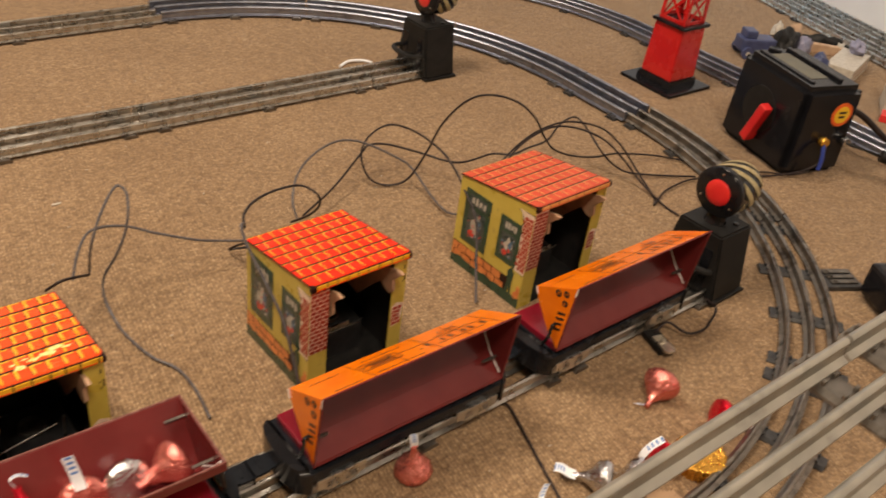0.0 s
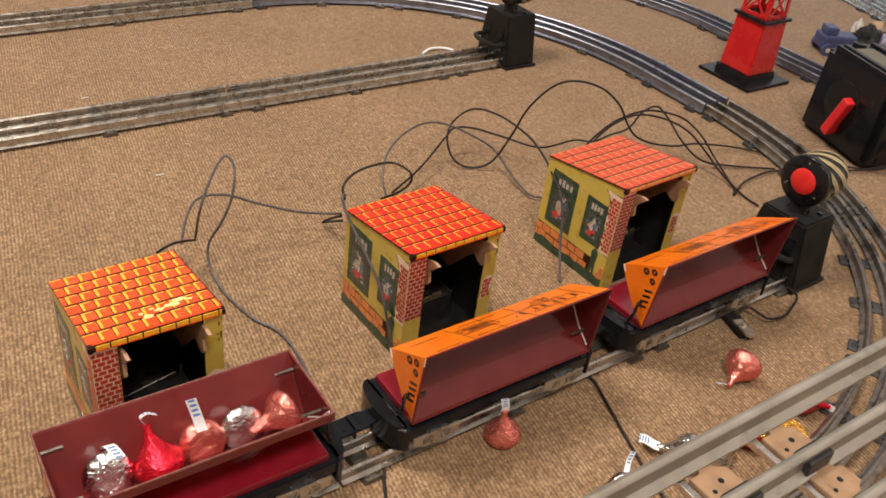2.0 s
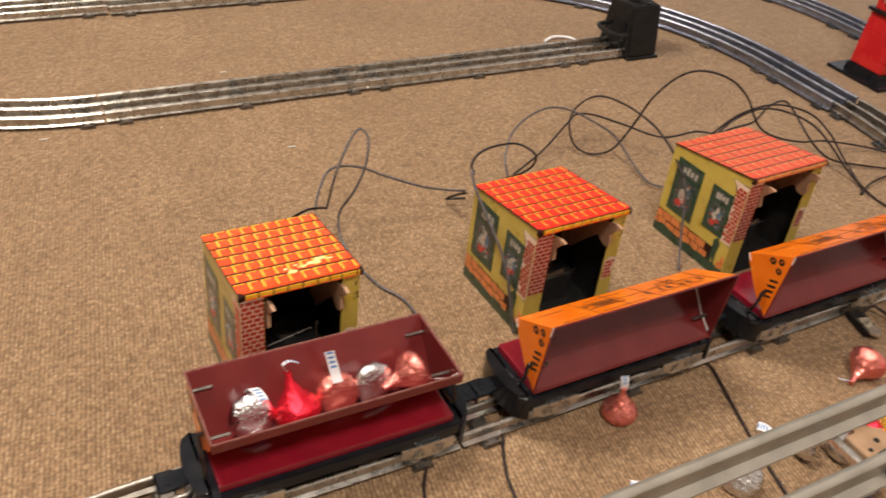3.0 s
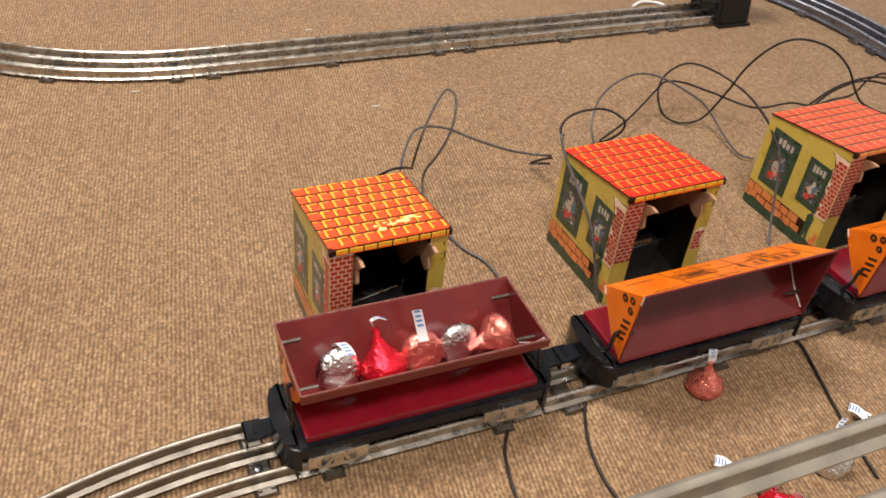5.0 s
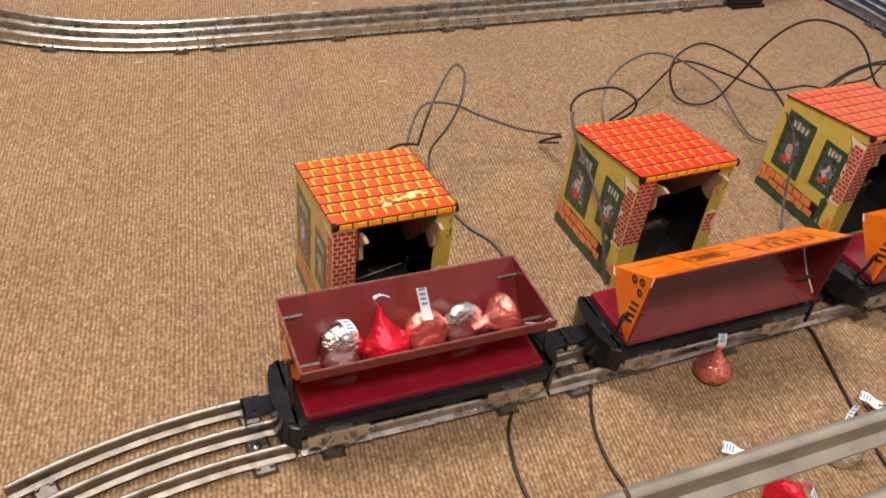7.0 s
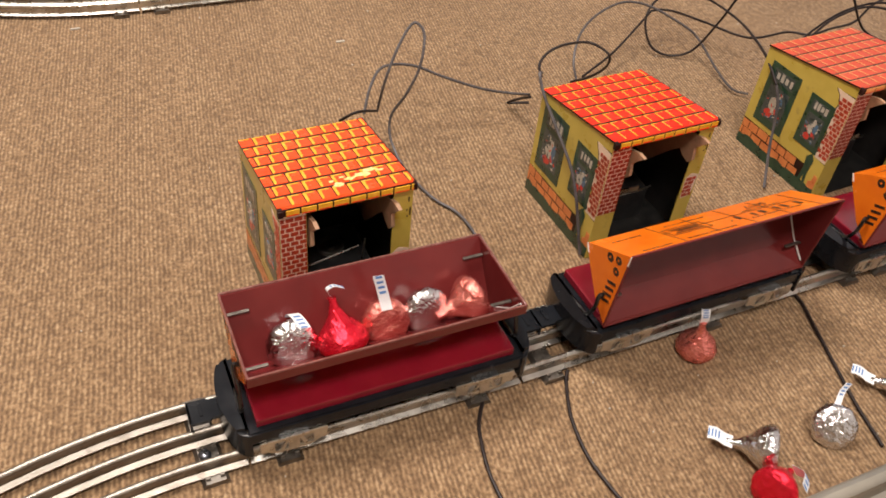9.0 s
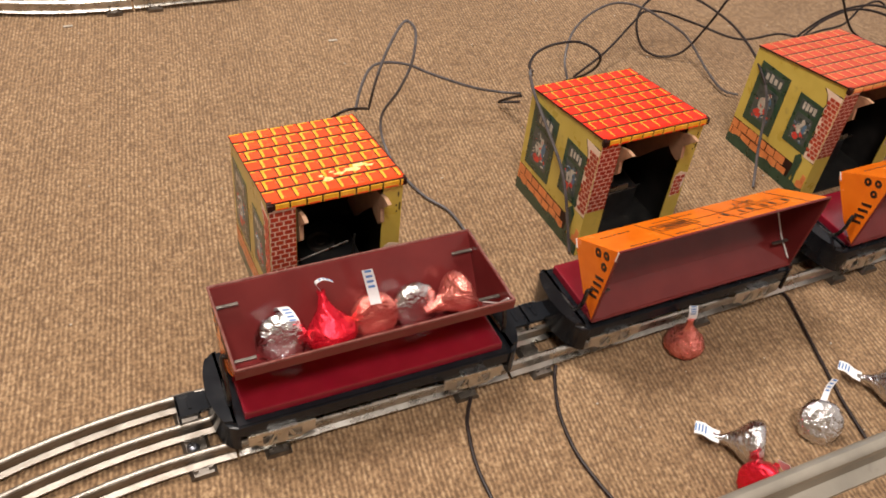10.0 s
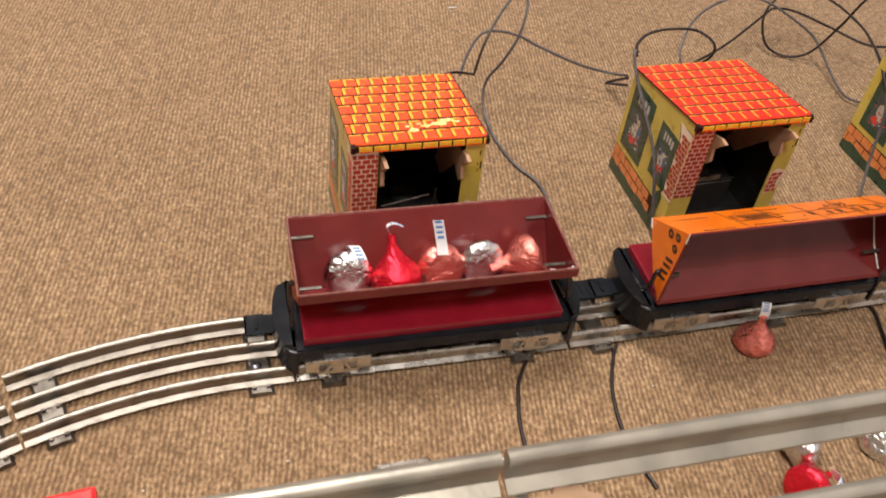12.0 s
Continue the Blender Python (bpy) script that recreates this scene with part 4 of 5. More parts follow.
sweet(221, -125, 10.8, (-104, 0, -68), FOIL_RED, "red foil-wrapped sweet lying under its paper strip", [(1, -3, 22.5), (5.5, -7, 18), (8.5, -10.5, 12), (10.5, -10.5, 4)], 8, 1.0, (2.0, 1.6, 0))
sweet(278, -107, 11.0, (-128, 0, -34), FOIL_SILVER, "silver foil-wrapped sweet lying with its round base showing", [(0, -9.5, 6), (1, -13, 7.5), (2, -18, 8), (4, -23, 7)], 9, 1.05, (1.6, 0, 0))
sweet(339, -104, 10.8, (-103, 0, 38), FOIL_SILVER, "silver foil-wrapped sweet lying on the carpet by the cable", AHEAD, 10, 1.0, (3.8, 0, 0))
sweet(358, -113, 10.8, (-122, 0, 20), FOIL_SILVER, "silver foil-wrapped sweet lying below the raised track", None, 13, 1.0)
sweet(386, -109, 10.8, (-106, 0, 70), FOIL_RED, "red foil-wrapped sweet with a white paper strip on the carpet", BACK, 14, 0.9, ACROSS)
sweet(436, -61, 11.2, (-108, 0, 106), FOIL_PINK, "pink foil-wrapped sweet lying on its side on the carpet", [(0, -0.5, 22), (0, -1.4, 25), (2, -2, 28), (6, -1.5, 29)], 11, 1.12, (1.6, 0, 1.0))
sweet(438, -101, 10.8, (-102, 0, -130), FOIL_RED, "red foil-wrapped sweet lying on the carpet", CURL, 12)
# a gold foil cup
cup = thing("foil_candy_cup", 401, -119, 0, 0, "gold foil candy cup standing on the carpet", "sweet")
bm = bmesh.new()
prof = [(0.5, 0), (13, 0), (16, 12), (15.2, 12.6), (1, 12.0)]
vs = lathe(bm, prof, 48)
for v in vs:
    r = math.hypot(v.co.x, v.co.y)
    if r > 10:
        k = 1 + 0.035 * math.cos(24 * math.atan2(v.co.y, v.co.x))
        v.co.x *= k
        v.co.y *= k
smooth(part("foil_cup", bm, FOIL_GOLD, cup), 30)

# ---- bumpers with signal lamps ----


def bumper(x, y, turn, label, reach):
    b = thing("lamp_bumper", x, y, 0, turn, label, "track bumper", "track bumpers")
    bm = bmesh.new()
    box(bm, -5, 38, -31, 31, 0, 3.0, 0.6)
    part("base_plate", bm, BLACK_MATT, b)
    bm = bmesh.new()
    prism(bm, [(-29, 3), (29, 3), (20, 58), (-20, 58)], -4, 36, "x")
    bmesh.ops.bevel(bm, geom=list(bm.edges), offset=1.6, segments=2, affect="EDGES")
    body = part("housing", bm, BLACK_MATT, b, "worn black metal housing")
    for yy in (-16, 16):
        bm = bmesh.new()
        box(bm, -4.6, -3.8, yy * 0.8 - 4, yy * 0.8 + 4, 8, 44, 0.3)
        part("face_rib", bm, BLACK, body)
        bm = bmesh.new()
        lathe(bm, [(0.3, 0), (2.4, 0), (2.4, 1.2), (0.3, 1.4)], 12, 2, (24, yy * 0.8, 57.8))
        part("top_stud", bm, BLACK, body)
    bm = bmesh.new()
    tube(bm, glide([(0, -20, 26), (-0.76 * reach, -18, 27), (-reach, -8, 27), (-reach, 8, 27), (-0.76 * reach, 18, 27), (0, 20, 26)], 6), 2.6, 8)
    tube(bm, [(0, 0, 20), (1 - reach, 0, 26)], 2.2, 8)
    smooth(part("buffer_bar", bm, BLACK_MATT, b, "bent black buffer bar"))
    bm = bmesh.new()
    lathe(bm, [(3.0, 56), (9.0, 58.4), (8.0, 61), (6.5, 70), (3.0, 72)], 18, 2, (14, 0, 0))
    smooth(part("lamp_post", bm, BLACK, b))
    lamp = smooth(part("lamp_hood", (lambda q: (lathe(q, [(0.5, -9.5), (19.2, -9.5), (20.2, -8.5), (20.2, -6), (19.2, -5.0), (19.4, 4), (19.2, 14), (17.4, 22), (13.4, 28), (7.5, 32), (0.4, 33.4)], 32, 0, (14, 0, 85.5)), q)[1])(bmesh.new()), BLACK, b, "black round lamp hood"), 50)
    bm = bmesh.new()
    for k in range(8):
        rows_ = []
        for i in range(15):
            g = i / 14
            hgt = -3.0 + 31 * g
            rad = 19.75 if hgt < 13 else 19.75 - 0.022 * (hgt - 13) ** 2 - 0.05 * (hgt - 13)
            rows_.append([bm.verts.new((14 + hgt, rad * math.cos(radians(k * 45 + da + 120 * g)), 85.5 + rad * math.sin(radians(k * 45 + da + 120 * g)))) for da in (0, 5.5, 11, 16.5, 22)])
        for ra, rb in zip(rows_, rows_[1:]):
            for i in range(4):
                bm.faces.new((ra[i], ra[i + 1], rb[i + 1], rb[i]))
    bmesh.ops.solidify(bm, geom=bm.faces[:], thickness=0.3)
    smooth(part("stripes", bm, CREAM, lamp, "cream painted diagonal stripes"))
    bm = bmesh.new()
    lathe(bm, [(0.3, -11.0), (5, -10.9), (9.0, -10.5), (10.4, -9.8), (10.5, -9.0), (0.3, -9.0)], 28, 0, (14, 0, 85.5))
    smooth(part("lens", bm, RED_LENS, lamp, "red domed lens"))
    bm = bmesh.new()
    for k in range(3):
        a = radians(90 + 120 * k)
        lathe(bm, [(0.2, -10.2), (1.0, -10.0), (1.0, -9.4), (0.2, -9.4)], 8, 0, (14, 15.5 * math.cos(a), 85.5 + 15.5 * math.sin(a)))
    part("screws", bm, STEEL, lamp)
    return b


bumper(549, 12.5, 2, "black track bumper with a red signal lamp and striped hood", 10)
bumper(592, 446, 0, "black track bumper with a red signal lamp at the far siding", 21)

# ---- floodlight tower ----
tower = thing("floodlight_tower", 866, 304, 0, 0, "red tin tower on a black base plate beside the track", "toy tower")
bm = bmesh.new()
box(bm, -38.5, 38.5, -38.5, 38.5, 0, 4, 1.0)
part("base_plate", bm, BLACK, tower)
bm = bmesh.new()
for lo, hi, w0, w1 in ((4, 12, 25, 24),):
    vs = box(bm, -1, 1, -1, 1, lo, hi)
    for v in vs:
        k = w0 if v.co.z < (lo + hi) / 2 else w1
        v.co.x *= k
        v.co.y *= k
part("foot_band", bm, BLACK, tower)
bm = bmesh.new()
vs = box(bm, -1, 1, -1, 1, 12, 74)
for v in vs:
    k = 22.6 if v.co.z < 40 else 20.5
    v.co.x *= k
    v.co.y *= k
bmesh.ops.bevel(bm, geom=list(bm.edges), offset=1.2, segments=2, affect="EDGES")
part("lower_body", bm, RED_ENAMEL, tower)
bm = bmesh.new()
box(bm, -24, 24, -24, 24, 74, 78, 1.2)
part("collar", bm, BLACK, tower)
for k in range(4):
    bm = bmesh.new()

    def wide(z):
        return 18.5 - 6.5 * (z - 78) / 120
    for side in (-1, 1):
        prism(bm, [(side * wide(78), 78), (side * (wide(78) - 4), 78), (side * (wide(198) - 4), 198), (side * wide(198), 198)], -wide(78) + 0.0, -wide(78) + 1.0, "y")
    for z in (78, 108, 138, 168, 194):
        box(bm, -wide(z) + 3, wide(z) - 3, -wide(78), -wide(78) + 1.0, z, z + 4)
    for z in (82, 112, 142):
        for s in (-1, 1):
            prism(bm, [(s * (wide(z) - 4), z), (s * (wide(z) - 8), z), (-s * (wide(z + 26) - 4), z + 26), (-s * (wide(z + 26) - 8), z + 26)], -wide(78) + (0.1 if s > 0 else 0.3), -wide(78) + (0.8 if s > 0 else 0.9), "y")
    ob = part("lattice_side", bm, RED_ENAMEL, tower)
    ob.matrix_local = pose(0, 0, 0, 0, 0, 90 * k)

# ---- transformer ----
power = thing("toy_transformer", 789, 87, 0, -17, "black toy train transformer with a red lever", "transformer")
bm = bmesh.new()
vs = box(bm, 0, 77, 0, 108, 0, 94)
for v in vs:
    if v.co.z > 45:
        v.co.x = 2 + v.co.x * 0.95
        v.co.y = 2 + v.co.y * 0.97
bmesh.ops.bevel(bm, geom=list(bm.edges), offset=7, segments=4, affect="EDGES")
case = smooth(part("case", bm, BLACK, power, "glossy black moulded case"), 50)
bm = bmesh.new()
box(bm, 22, 44, 26, 88, 93.6, 94.6, 0.4)
part("name_plate", bm, surface("dull_name_plate", (0.12, 0.115, 0.085), (0.18, 0.17, 0.13), 100, 0.45, 0.3), case, "dull metal plate")
for xx in (17, 51):
    bm = bmesh.new()
    box(bm, xx - 2.5, xx + 2.5, 16, 98, 93.4, 95.6 + (1.6 if xx > 30 else 0.0), 1.0)
    part("top_ridge", bm, BLACK, case)
bm = bmesh.new()
lathe(bm, [(2, 93), (7, 93), (7, 96), (5.5, 96.8), (2, 95.6)], 20, 2, (34, 97, 0))
smooth(part("top_knob", bm, BLACK, case))
bm = bmesh.new()
lathe(bm, [(23, -1.0), (24.2, -1.0), (24.2, 0.6), (23, 0.6)], 48, 0, (1.2, 58, 48))
part("dial_ring", bm, BLACK_MATT, case)
bm = bmesh.new()
box(bm, -12, -2, -5, 5, -5, 40, 1.6)
box(bm, -2, 6, -4, 4, -4, 4)
lever = part("lever", bm, RED_LENS, power, "bright red control lever")
lever.matrix_local = pose(0, 0.054, 0.022, 20, 0, 0)
bm = bmesh.new()
for r, h, m in ((12.5, 0.6, 0), (9.0, 0.9, 1)):
    lathe(bm, [(0.3, -h), (r, -h), (r, 0.4), (0.3, 0.4)], 32, 1, (52, 1.4, 66), m=m)
part("round_sticker", bm, [surface("orange_sticker", (0.75, 0.10, 0.01), (0.8, 0.14, 0.02), 100, 0.4), surface("yellow_sticker", (0.85, 0.50, 0.02), (0.9, 0.58, 0.04), 100, 0.4)], case, "orange and yellow round sticker")
bm = bmesh.new()
for k in range(2):
    box(bm, 47.5 + k, 56.5 - k, 0.2, 0.45, 67.2 - 4.6 * k, 69.6 - 4.6 * k)
part("sticker_bars", bm, INK, case)
for px_, pz, mt in ((36, 40, FOIL_GOLD), (64, 38, STEEL)):
    bm = bmesh.new()
    lathe(bm, [(0.4, -9), (4.6, -9), (5.0, -5), (4.4, -2), (2.2, -2), (2.2, 1.5), (0.4, 1.5)], 14, 1, (px_, 1.2, pz))
    smooth(part("binding_post", bm, mt, power, "bright metal binding post"))
bm = bmesh.new()
tube(bm, glide([(36, -6, 38), (33, -13, 26), (30, -16, 15)], 5), 2.0, 8)
smooth(part("wire_end", bm, surface("blue_insulation", (0.015, 0.03, 0.20), (0.02, 0.05, 0.28), 200, 0.4), power, "blue insulated wire end"))
bm = bmesh.new()
tube(bm, glide([(64, -7, 38), (72, -16, 37), (90, -30, 34)], 4), 1.3, 8)
tube(bm, glide([(90, -30, 34), (112, -48, 30), (150, -80, 26)], 5), 6.0, 12)
smooth(part("lead_plug", bm, BLACK_MATT, power, "black plug on a short lead"))
bm = bmesh.new()
tube(bm, glide([(80, 22, 60), (96, 14, 56), (130, -10, 30), (170, -50, 8), (230, -110, 4)], 6), 3.2, 10)
smooth(part("mains_lead", bm, CABLE, power, "thick black mains lead"))

# ---- odds and ends behind the transformer ----
LILAC = surface("lilac_grey_plastic", (0.20, 0.20, 0.30), (0.28, 0.28, 0.38), 100, 0.45)
BUFF = surface("buff_plastic", (0.42, 0.27, 0.17), (0.55, 0.38, 0.25), 100, 0.5)
blue = thing("plastic_toy_wagon", 1058, 316, 0, -30, "dark blue plastic toy wagon with wheels, behind the transformer", "toy wagon")
bm = bmesh.new()
box(bm, -24, 24, -13, 13, 8, 26, 3)
box(bm, -20, -4, -10, 10, 26, 36, 2)
part("body", bm, NAVY, blue)
for u in (-15, 15):
    for v_ in (-15, 15):
        bm = bmesh.new()
        lathe(bm, [(0.4, -2.5), (8, -2.5), (8, 2.5), (0.4, 2.5)], 18, 1, (u, v_, 8))
        lathe(bm, [(0.4, -3), (3, -3), (3, 3), (0.4, 3)], 12, 1, (u, v_, 8), m=1)
        part("wheel", bm, [NAVY, PALE], blue)


def lump(name, x, y, z, turn, sx, sy, sz, material, label, category, seed):
    """A small rounded, uneven toy piece."""
    ob = thing(name, x, y, z, turn, label, category)
    bm = bmesh.new()
    bmesh.ops.create_icosphere(bm, subdivisions=3, radius=1.0)
    for v in bm.verts:
        k = 1 + 0.55 * noise.noise(v.co * 1.9 + Vector((seed * 5.3, 0, 0)))
        v.co = Vector((v.co.x * sx * k, v.co.y * sy * k, max(0.0, sz * (0.45 + v.co.z * 0.75 * k))))
    smooth(part("body", bm, material, ob), 60)


lump("dark_toy_piece", 1104, 300, 0, 20, 26, 16, 30, BLACK_MATT, "dark grey rounded toy piece behind the transformer", "toy piece", 1)
lump("buff_toy_piece", 1146, 318, 0, -20, 16, 9, 26, BUFF, "buff plastic toy piece standing on the carpet", "toy piece", 2)
lump("grey_toy_piece", 1132, 288, 0, 10, 13, 9, 22, LILAC, "lilac-grey plastic toy piece on the carpet", "toy piece", 3)
lump("blue_toy_piece", 1088, 236, 0, 30, 18, 13, 22, NAVY, "dark blue plastic toy piece on the carpet", "toy piece", 4)
lump("white_toy_piece", 1166, 352, 0, 30, 13, 7, 16, PALE, "off-white toy piece by the outer track", "toy piece", 5)
lump("white_toy_piece", 1196, 268, 0, 40, 15, 7, 12, PALE, "off-white toy piece by the outer track", "toy piece", 6)
lump("grey_toy_piece", 1160, 230, 22, 40, 15, 9, 14, LILAC, "lilac-grey plastic toy piece lying on a white box", "toy piece", 7)
lump("dark_toy_piece", 1190, 292, 0, -55, 30, 8, 16, BLACK_MATT, "dark flat toy piece by the outer track", "toy piece", 8)
for i, (x, y, w, d, h, mt, lab, rot) in enumerate((
        (1128, 220, 42, 18, 22, PALE, "white cardboard box with two printed lines on the carpet", 16),
        (1060, 112, 24, 14, 9, RED_LENS, "low red plastic box beside the transformer", 25),
        (1165, 290, 40, 5, 12, BUFF, "tan wooden stick lying on the carpet", -48),
        (1078, 134, 30, 4, 46, PALE, "white cardboard card standing beside the transformer", 30))):
    bit = thing("small_box" if i != 2 else "wooden_stick", x, y, 0, rot, lab, "box" if i != 2 else "stick")
    bm = bmesh.new()
    box(bm, -w, w, -d, d, 0, h, 1.2)
    part("body", bm, mt, bit)
    if i == 0:
        bm = bmesh.new()
        for z_ in (7, 14):
            box(bm, -w + 4, w - 14, -d - 0.3, -d, z_, z_ + 1.6)
        part("printed_lines", bm, TAN, bit)

# ---- switch machine and a red toy at the edge of the loop ----
sw = thing("uncoupler_box", 674, -50, 0, 62, "grey metal track contact with a dark base beside the loop", "track accessory")
bm = bmesh.new()
box(bm, -13, 13, -17, 17, 0, 4.5, 1.2)
part("body", bm, TIE_DARK, sw)
for u in (-7, 0, 7):
    bm = bmesh.new()
    box(bm, u - 2.2, u + 2.2, -13, 11, 4.5, 6.2, 0.4)
    lathe(bm, [(0.3, 6), (1.6, 6), (1.6, 7.2), (0.3, 7.6)], 10, 2, (u, 7, 0))
    part("contact", bm, TIE, sw, "dull metal contact strip")
toy = thing("toy_engine", 694, -100, 0, -30, "black and red toy engine beside the loop", "toy engine")
bm = bmesh.new()
box(bm, -34, 34, -16, 16, 4, 34, 4)
part("frame", bm, BLACK, toy)
bm = bmesh.new()
box(bm, -20, 30, -15, 15, 34, 62, 5)
part("cab", bm, RED_ENAMEL, toy, "red enamelled cab")
clip = thing("track_clip", 471, -27, 0, -105, "small dark track connection clip on the carpet", "track clip")
bm = bmesh.new()
box(bm, -12, 11, -6.5, 6.5, 0, 5, 1)
part("body", bm, BLACK_MATT, clip)
bm = bmesh.new()
prism(bm, [(-3, -4.5), (14, -4.5), (16, -2), (16, 3), (12, 4.5), (-3, 3.5)], 5, 6.6, "z")
lathe(bm, [(0.3, 6.4), (2.2, 6.4), (2.0, 8.4), (0.3, 8.6)], 12, 2, (4, 0, 0))
part("spring_plate", bm, NICKEL, clip, "brassy spring plate")
red = thing("red_toy_block", -100, -86, 0, 6, "bright red toy block on the carpet", "toy block")
bm = bmesh.new()
box(bm, -30, 14, -22, 8, 0, 24, 2)
part("block", bm, RED_LENS, red)

# ---- raised track in front ----
RAISED = "raised grey three-rail toy track on piers in front of the train"
HZ = 216.6
for a, b, tt in ((-480, -228, ENDS), (-228, 20, ENDS), (20, 268, (0.94,)), (268, 516, ENDS), (516, 720, ENDS)):
    tr = track(line((a, -231 + 0.0125 * a), (b, -231 + 0.0125 * b)), tt, RAISED, RAISED_TIN, TIE, z=HZ, group="raised track sections", half=24)
for x in (-440, 660):
    pier = thing("track_pier", x, -231 + 0.0125 * x, 0, 0, "tan wooden pier holding the raised track", "pier", "track piers")
    bm = bmesh.new()
    for s in (-1, 1):
        prism(bm, [(s * 34, 0), (s * 24, 0), (s * 14, HZ - 12), (s * 22, HZ - 12)], -6, 6, "x")
    box(bm, -8, 8, -28, 28, HZ - 12, HZ, 1)
    box(bm, -5, 5, -26, 26, 70, 80, 1)
    part("trestle", bm, TAN, pier)
for x in (136, 166, 31):
    plate = thing("tie_plate", x, -231 + 0.0125 * x, HZ, 0.7, "tan fibre plate with dark holes under the raised rails", "tie plate", "tie plates")
    bm = bmesh.new()
    box(bm, -9.0, -6.4, -22, 22, 0.4, 2.6, 0.4)
    part("tie_edge", bm, BRIGHT_NICKEL, plate, "bright folded edge of the tie")
    bm = bmesh.new()
    box(bm, -7.0, 3.5, -3.0, 3.0, 3.2, 8.6, 0.8)
    part("rail_clamp", bm, MECH, plate, "dark grey clamp round the middle rail")
    for v0, v1 in ((2.2, 13.8), (-13.8, -2.2)):
        bm = bmesh.new()
        prism(bm, [(-6, v0 + 1.5), (-4, v0 + 1.5), (-3.6, v0), (3, v0 + 0.3), (4.2, v0 + 2.2), (6.6, v0 + 2.6), (6.4, v1 - 2.8), (4, v1 - 2.4), (3, v1 - 0.3), (-2, v1), (-2.4, v1 - 1.6), (-6, v1 - 1.2)], 0.6, 3.8, "z")
        rim = [e for e in bm.edges if e.verts[0].co.z > 3 and e.verts[1].co.z > 3]
        bmesh.ops.bevel(bm, geom=rim, offset=0.25, segments=1, affect="EDGES")
        ob = part("pad", bm, FIBRE, plate)
        bm = bmesh.new()
        lathe(bm, [(0.2, 3.85), (0.9, 3.87), (0.9, 3.95), (0.2, 3.95)], 10, 2, (1.0, (v0 + v1) / 2, 0))
        lathe(bm, [(0.2, 3.85), (0.7, 3.87), (0.7, 3.95), (0.2, 3.95)], 10, 2, (-3.4, v0 + 4.0, 0))
        part("hole", bm, BLACK_MATT, ob)

# ---- a screw head on the tie left of the train ----
screw = thing("screw", -18.5, -9.2, 3.2, 20, "bright zinc-plated screw head on the track tie", "screw")
bm = bmesh.new()
lathe(bm, [(0.3, 0), (2.8, 0), (3.0, 0.8), (2.4, 2.0), (1.2, 2.6), (0.3, 2.7)], 16)
head_ = smooth(part("head", bm, TIN_BLUE, screw))
bm = bmesh.new()
box(bm, -1.7, 1.7, -0.3, 0.3, 2.5, 2.85)
box(bm, -0.3, 0.3, -1.7, 1.7, 2.5, 2.84)
part("cross_slot", bm, BLACK_MATT, head_)

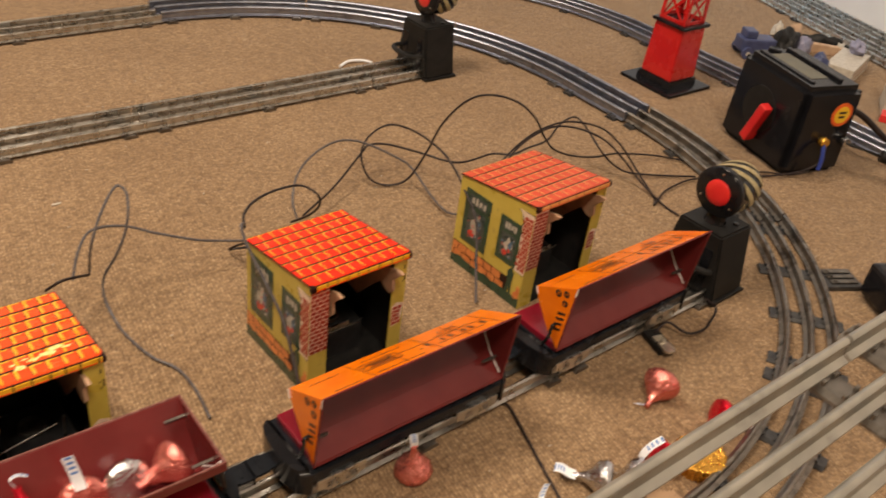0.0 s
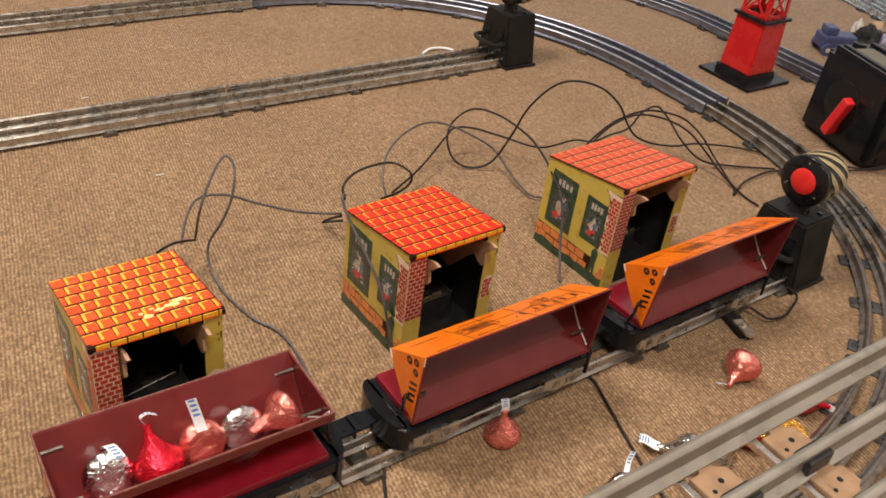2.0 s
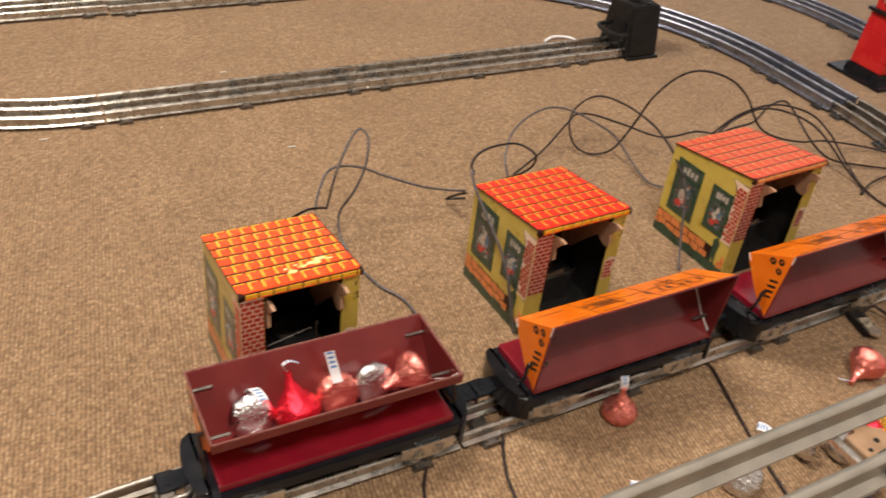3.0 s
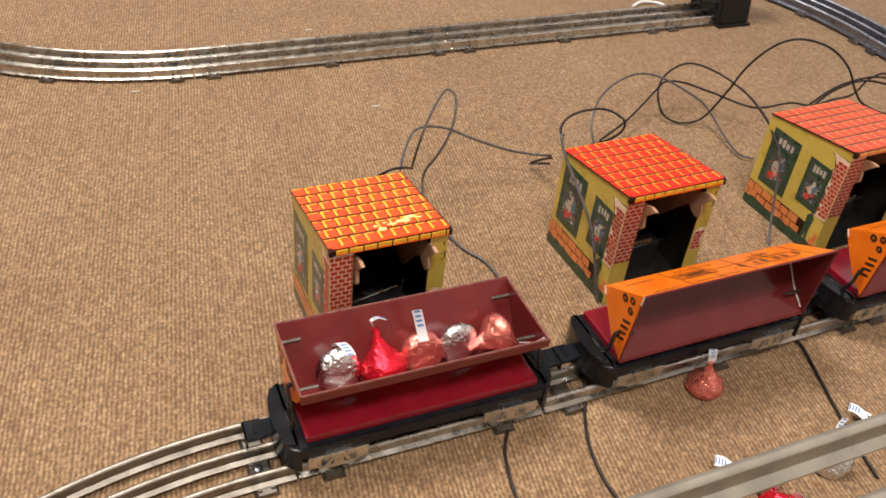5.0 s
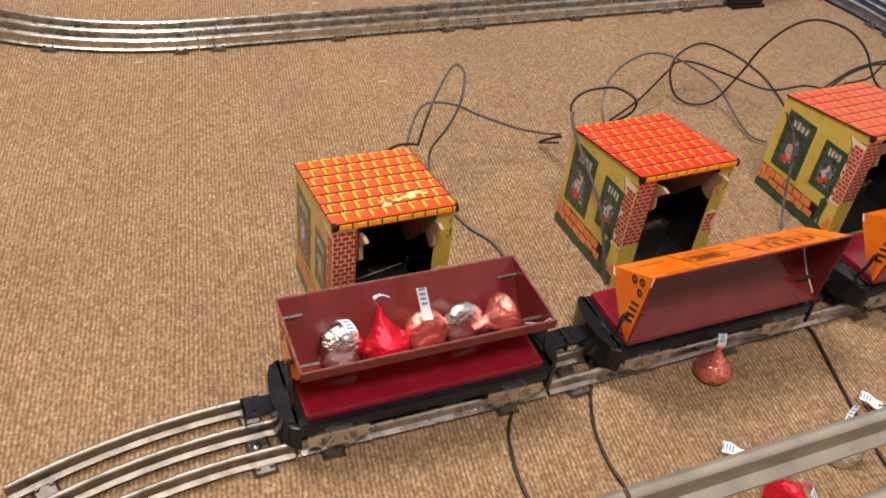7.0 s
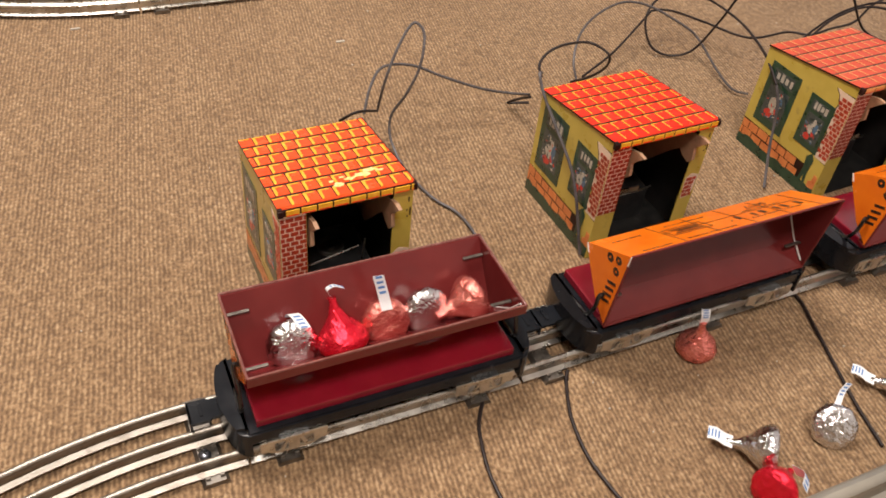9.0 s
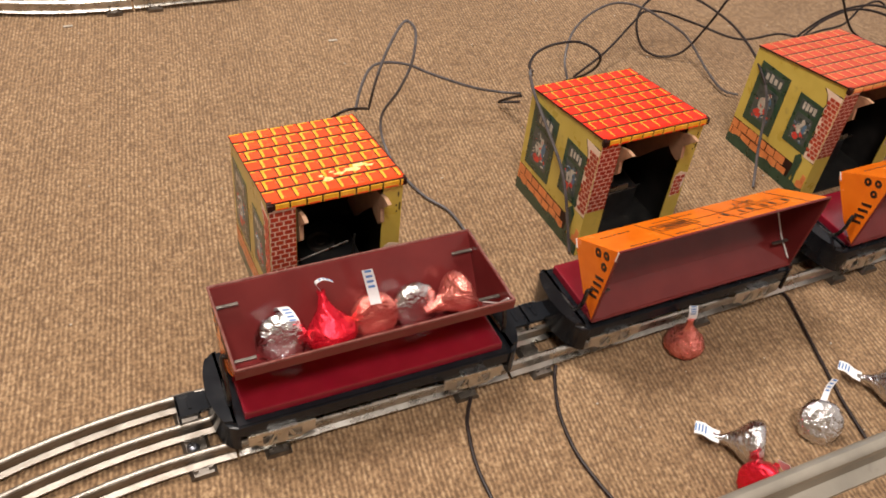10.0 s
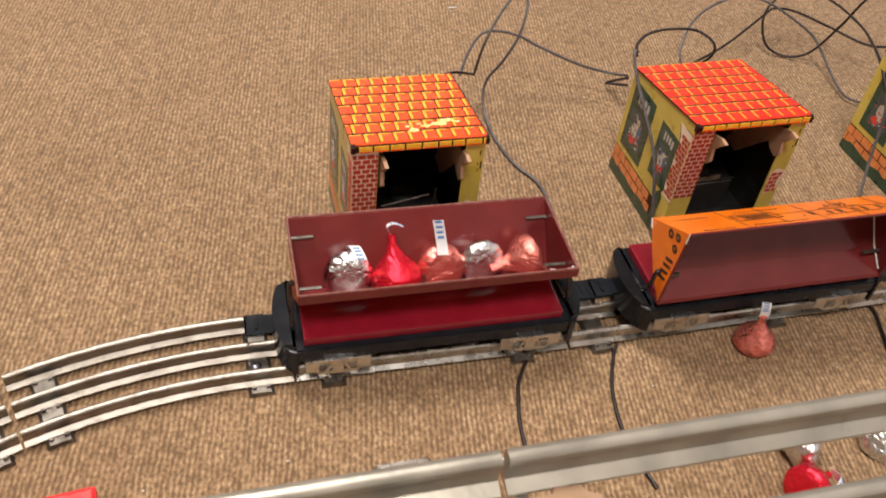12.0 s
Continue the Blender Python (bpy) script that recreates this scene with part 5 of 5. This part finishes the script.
# ---- loose cables ----
CABLES = {
    'w1_link': [(116, 195, 30), (125, 191, 37), (135, 195, 34), (147, 207, 24)],
    'w1_a': [(134, 198, 30), (142, 210, 40), (153, 222, 46), (164, 223, 48), (180, 221, 45), (197, 215, 38), (225, 207, 28), (248, 204, 22), (253, 188, 30)],
    'w1_b': [(148, 209, 24), (149, 201, 50), (159, 209, 66), (172, 220, 76), (178, 221, 78), (178, 208, 76), (172, 198, 60), (163, 196, 42), (155, 200, 25), (152, 196, 14), (152, 186, 6), (153, 164, 2), (159, 134, 2), (168, 116, 2), (170, 93, 2), (167, 66, 2)],
    'w2_tail': [(252, 185, 30), (255, 204, 16), (253, 215, 6), (260, 213, 6), (267, 208, 8)],
    'w2_loop': [(228, 140, 77), (235, 155, 76), (250, 170, 74), (279, 194, 62), (306, 204, 54), (310, 185, 55), (314, 189, 42), (314, 204, 25), (308, 219, 12)],
    'w3_a': [(316, 224, 10), (318, 235, 20), (331, 252, 30), (350, 265, 36), (374, 273, 40), (392, 273, 40), (409, 265, 36), (430, 247, 26), (439, 237, 18), (438, 207, 8), (438, 185, 4), (446, 175, 4)],
    'w3_b': [(323, 226, 10), (364, 247, 14), (409, 275, 22), (420, 279, 26), (436, 273, 26), (457, 256, 22), (481, 227, 20), (521, 226, 20), (535, 214, 22), (548, 208, 29), (565, 202, 36), (584, 207, 46), (605, 210, 48), (612, 201, 42), (618, 175, 22), (634, 160, 8), (664, 147, 3), (702, 125, 3)],
    'w4_loop': [(400, 113, 58), (405, 133, 66), (424, 168, 60), (439, 204, 54), (449, 252, 46), (440, 279, 42), (416, 276, 36), (404, 267, 24), (406, 255, 8), (420, 246, 2), (435, 237, 10), (447, 230, 38), (453, 222, 66), (467, 213, 88), (480, 200, 98), (504, 190, 92), (520, 180, 78), (530, 174, 60), (542, 171, 47), (566, 169, 36), (604, 173, 24), (643, 178, 16), (699, 170, 4), (724, 142, 3), (726, 119, 3)],
    'w5_a': [(452, 152, 2), (466, 172, 8), (490, 186, 24), (514, 192, 40), (540, 199, 46), (569, 200, 50), (592, 189, 48), (611, 172, 40), (625, 156, 24), (633, 136, 8), (630, 104, 2), (629, 85, 2)],
    'w5_b': [(448, 166, 2), (468, 186, 7), (494, 195, 21), (519, 200, 36), (548, 204, 46), (576, 201, 52), (599, 196, 50), (627, 190, 40), (638, 173, 28), (643, 154, 12), (633, 119, 2), (623, 109, 2), (650, 120, 3), (688, 124, 3), (711, 118, 3)],
    'w5_d': [(711, 118, 3), (740, 108, 2), (768, 96, 2), (786, 86, 4), (804, 72, 12), (816, 66, 20)],
    'w5_e': [(726, 119, 3), (748, 112, 3), (776, 100, 3), (800, 82, 3), (812, 70, 10)],
    'clip_lead': [(474, -20, 5), (490, -18, 7), (496, -33, 5), (510, -37, 6), (522, -34, 8), (533, -29, 10), (541, -21, 7), (546, -8, 3)],
    'f1': [(120, -23, 2), (112, -35, 1.5), (108, -46, 1.5), (104, -64, 1.5), (103, -86, 1.5)],
    'f2': [(171, -21, 2), (166, -29, 1.5), (158, -48, 1.5), (154, -70, 1.5), (155, -89, 1.5), (158, -107, 1.5)],
    'f3': [(330, -10, 2), (332, -21, 1.5), (324, -46, 1.5), (316, -70, 1.5), (308, -95, 1.5), (302, -120, 1.5)],
}


def cable(points, r, material, label):
    c = new("cable")
    c.empty_display_size = 0.005
    tagged(c, label, "cable", "loose cables")
    bm = bmesh.new()
    tube(bm, glide(points, 7), r, 8)
    smooth(part("sheath", bm, material, c))
    return c


for key, pts in CABLES.items():
    grey = key in ("w1_b", "w1_a", "w3_a")
    floor_ = key[0] == "f"
    cable(pts, 1.0 if floor_ else 0.98, CABLE_GREY if grey else CABLE,
          "dark cable running out from under the track over the carpet" if floor_ else ("grey loose cable looping behind the toy sheds" if grey else "black loose cable looping behind the toy sheds"))
cable([(228, 140, 80), (222, 133, 84), (221.3, 124, 76), (221.8, 105, 64), (222.6, 85, 51), (223, 74, 38), (223.4, 65, 20), (224, 57, 2)], 1.0, CABLE_GREY, "grey cable hanging down over the wall of a toy shed")
cable([(400, 113, 58), (399.5, 106, 48), (398, 101, 36), (394, 94, 22), (388, 84, 10), (382, 75, 2)], 1.0, CABLE_GREY, "grey cable hanging down over the wall of a toy shed")
# pale cable bits near the far bumper, and lint on the carpet
cable([(520, 486, 1.5), (535, 492, 3), (552, 490, 2), (560, 482, 1.5)], 1.6, PAPER, "white cable end on the carpet behind the far siding")
lint = thing("carpet_lint", 0, 0, 0, 0, "scattered pale lint specks on the carpet", "lint", kind="stuff")
rng = random.Random(31)
bm = bmesh.new()
for i in range(150):
    x, y = rng.uniform(-250, 700), rng.uniform(-180, 640)
    r = rng.uniform(0.2, 0.45)
    box(bm, x - r, x + r * rng.uniform(1, 2.2), y - r, y + r, 0.2, 0.9)
for x, y in ((-26, 411), (166, 340), (150, 500)):
    box(bm, x - 3.5, x + 3.5, y - 1, y + 1, 0.2, 1.2, 0.3)
part("specks", bm, PALE, lint)
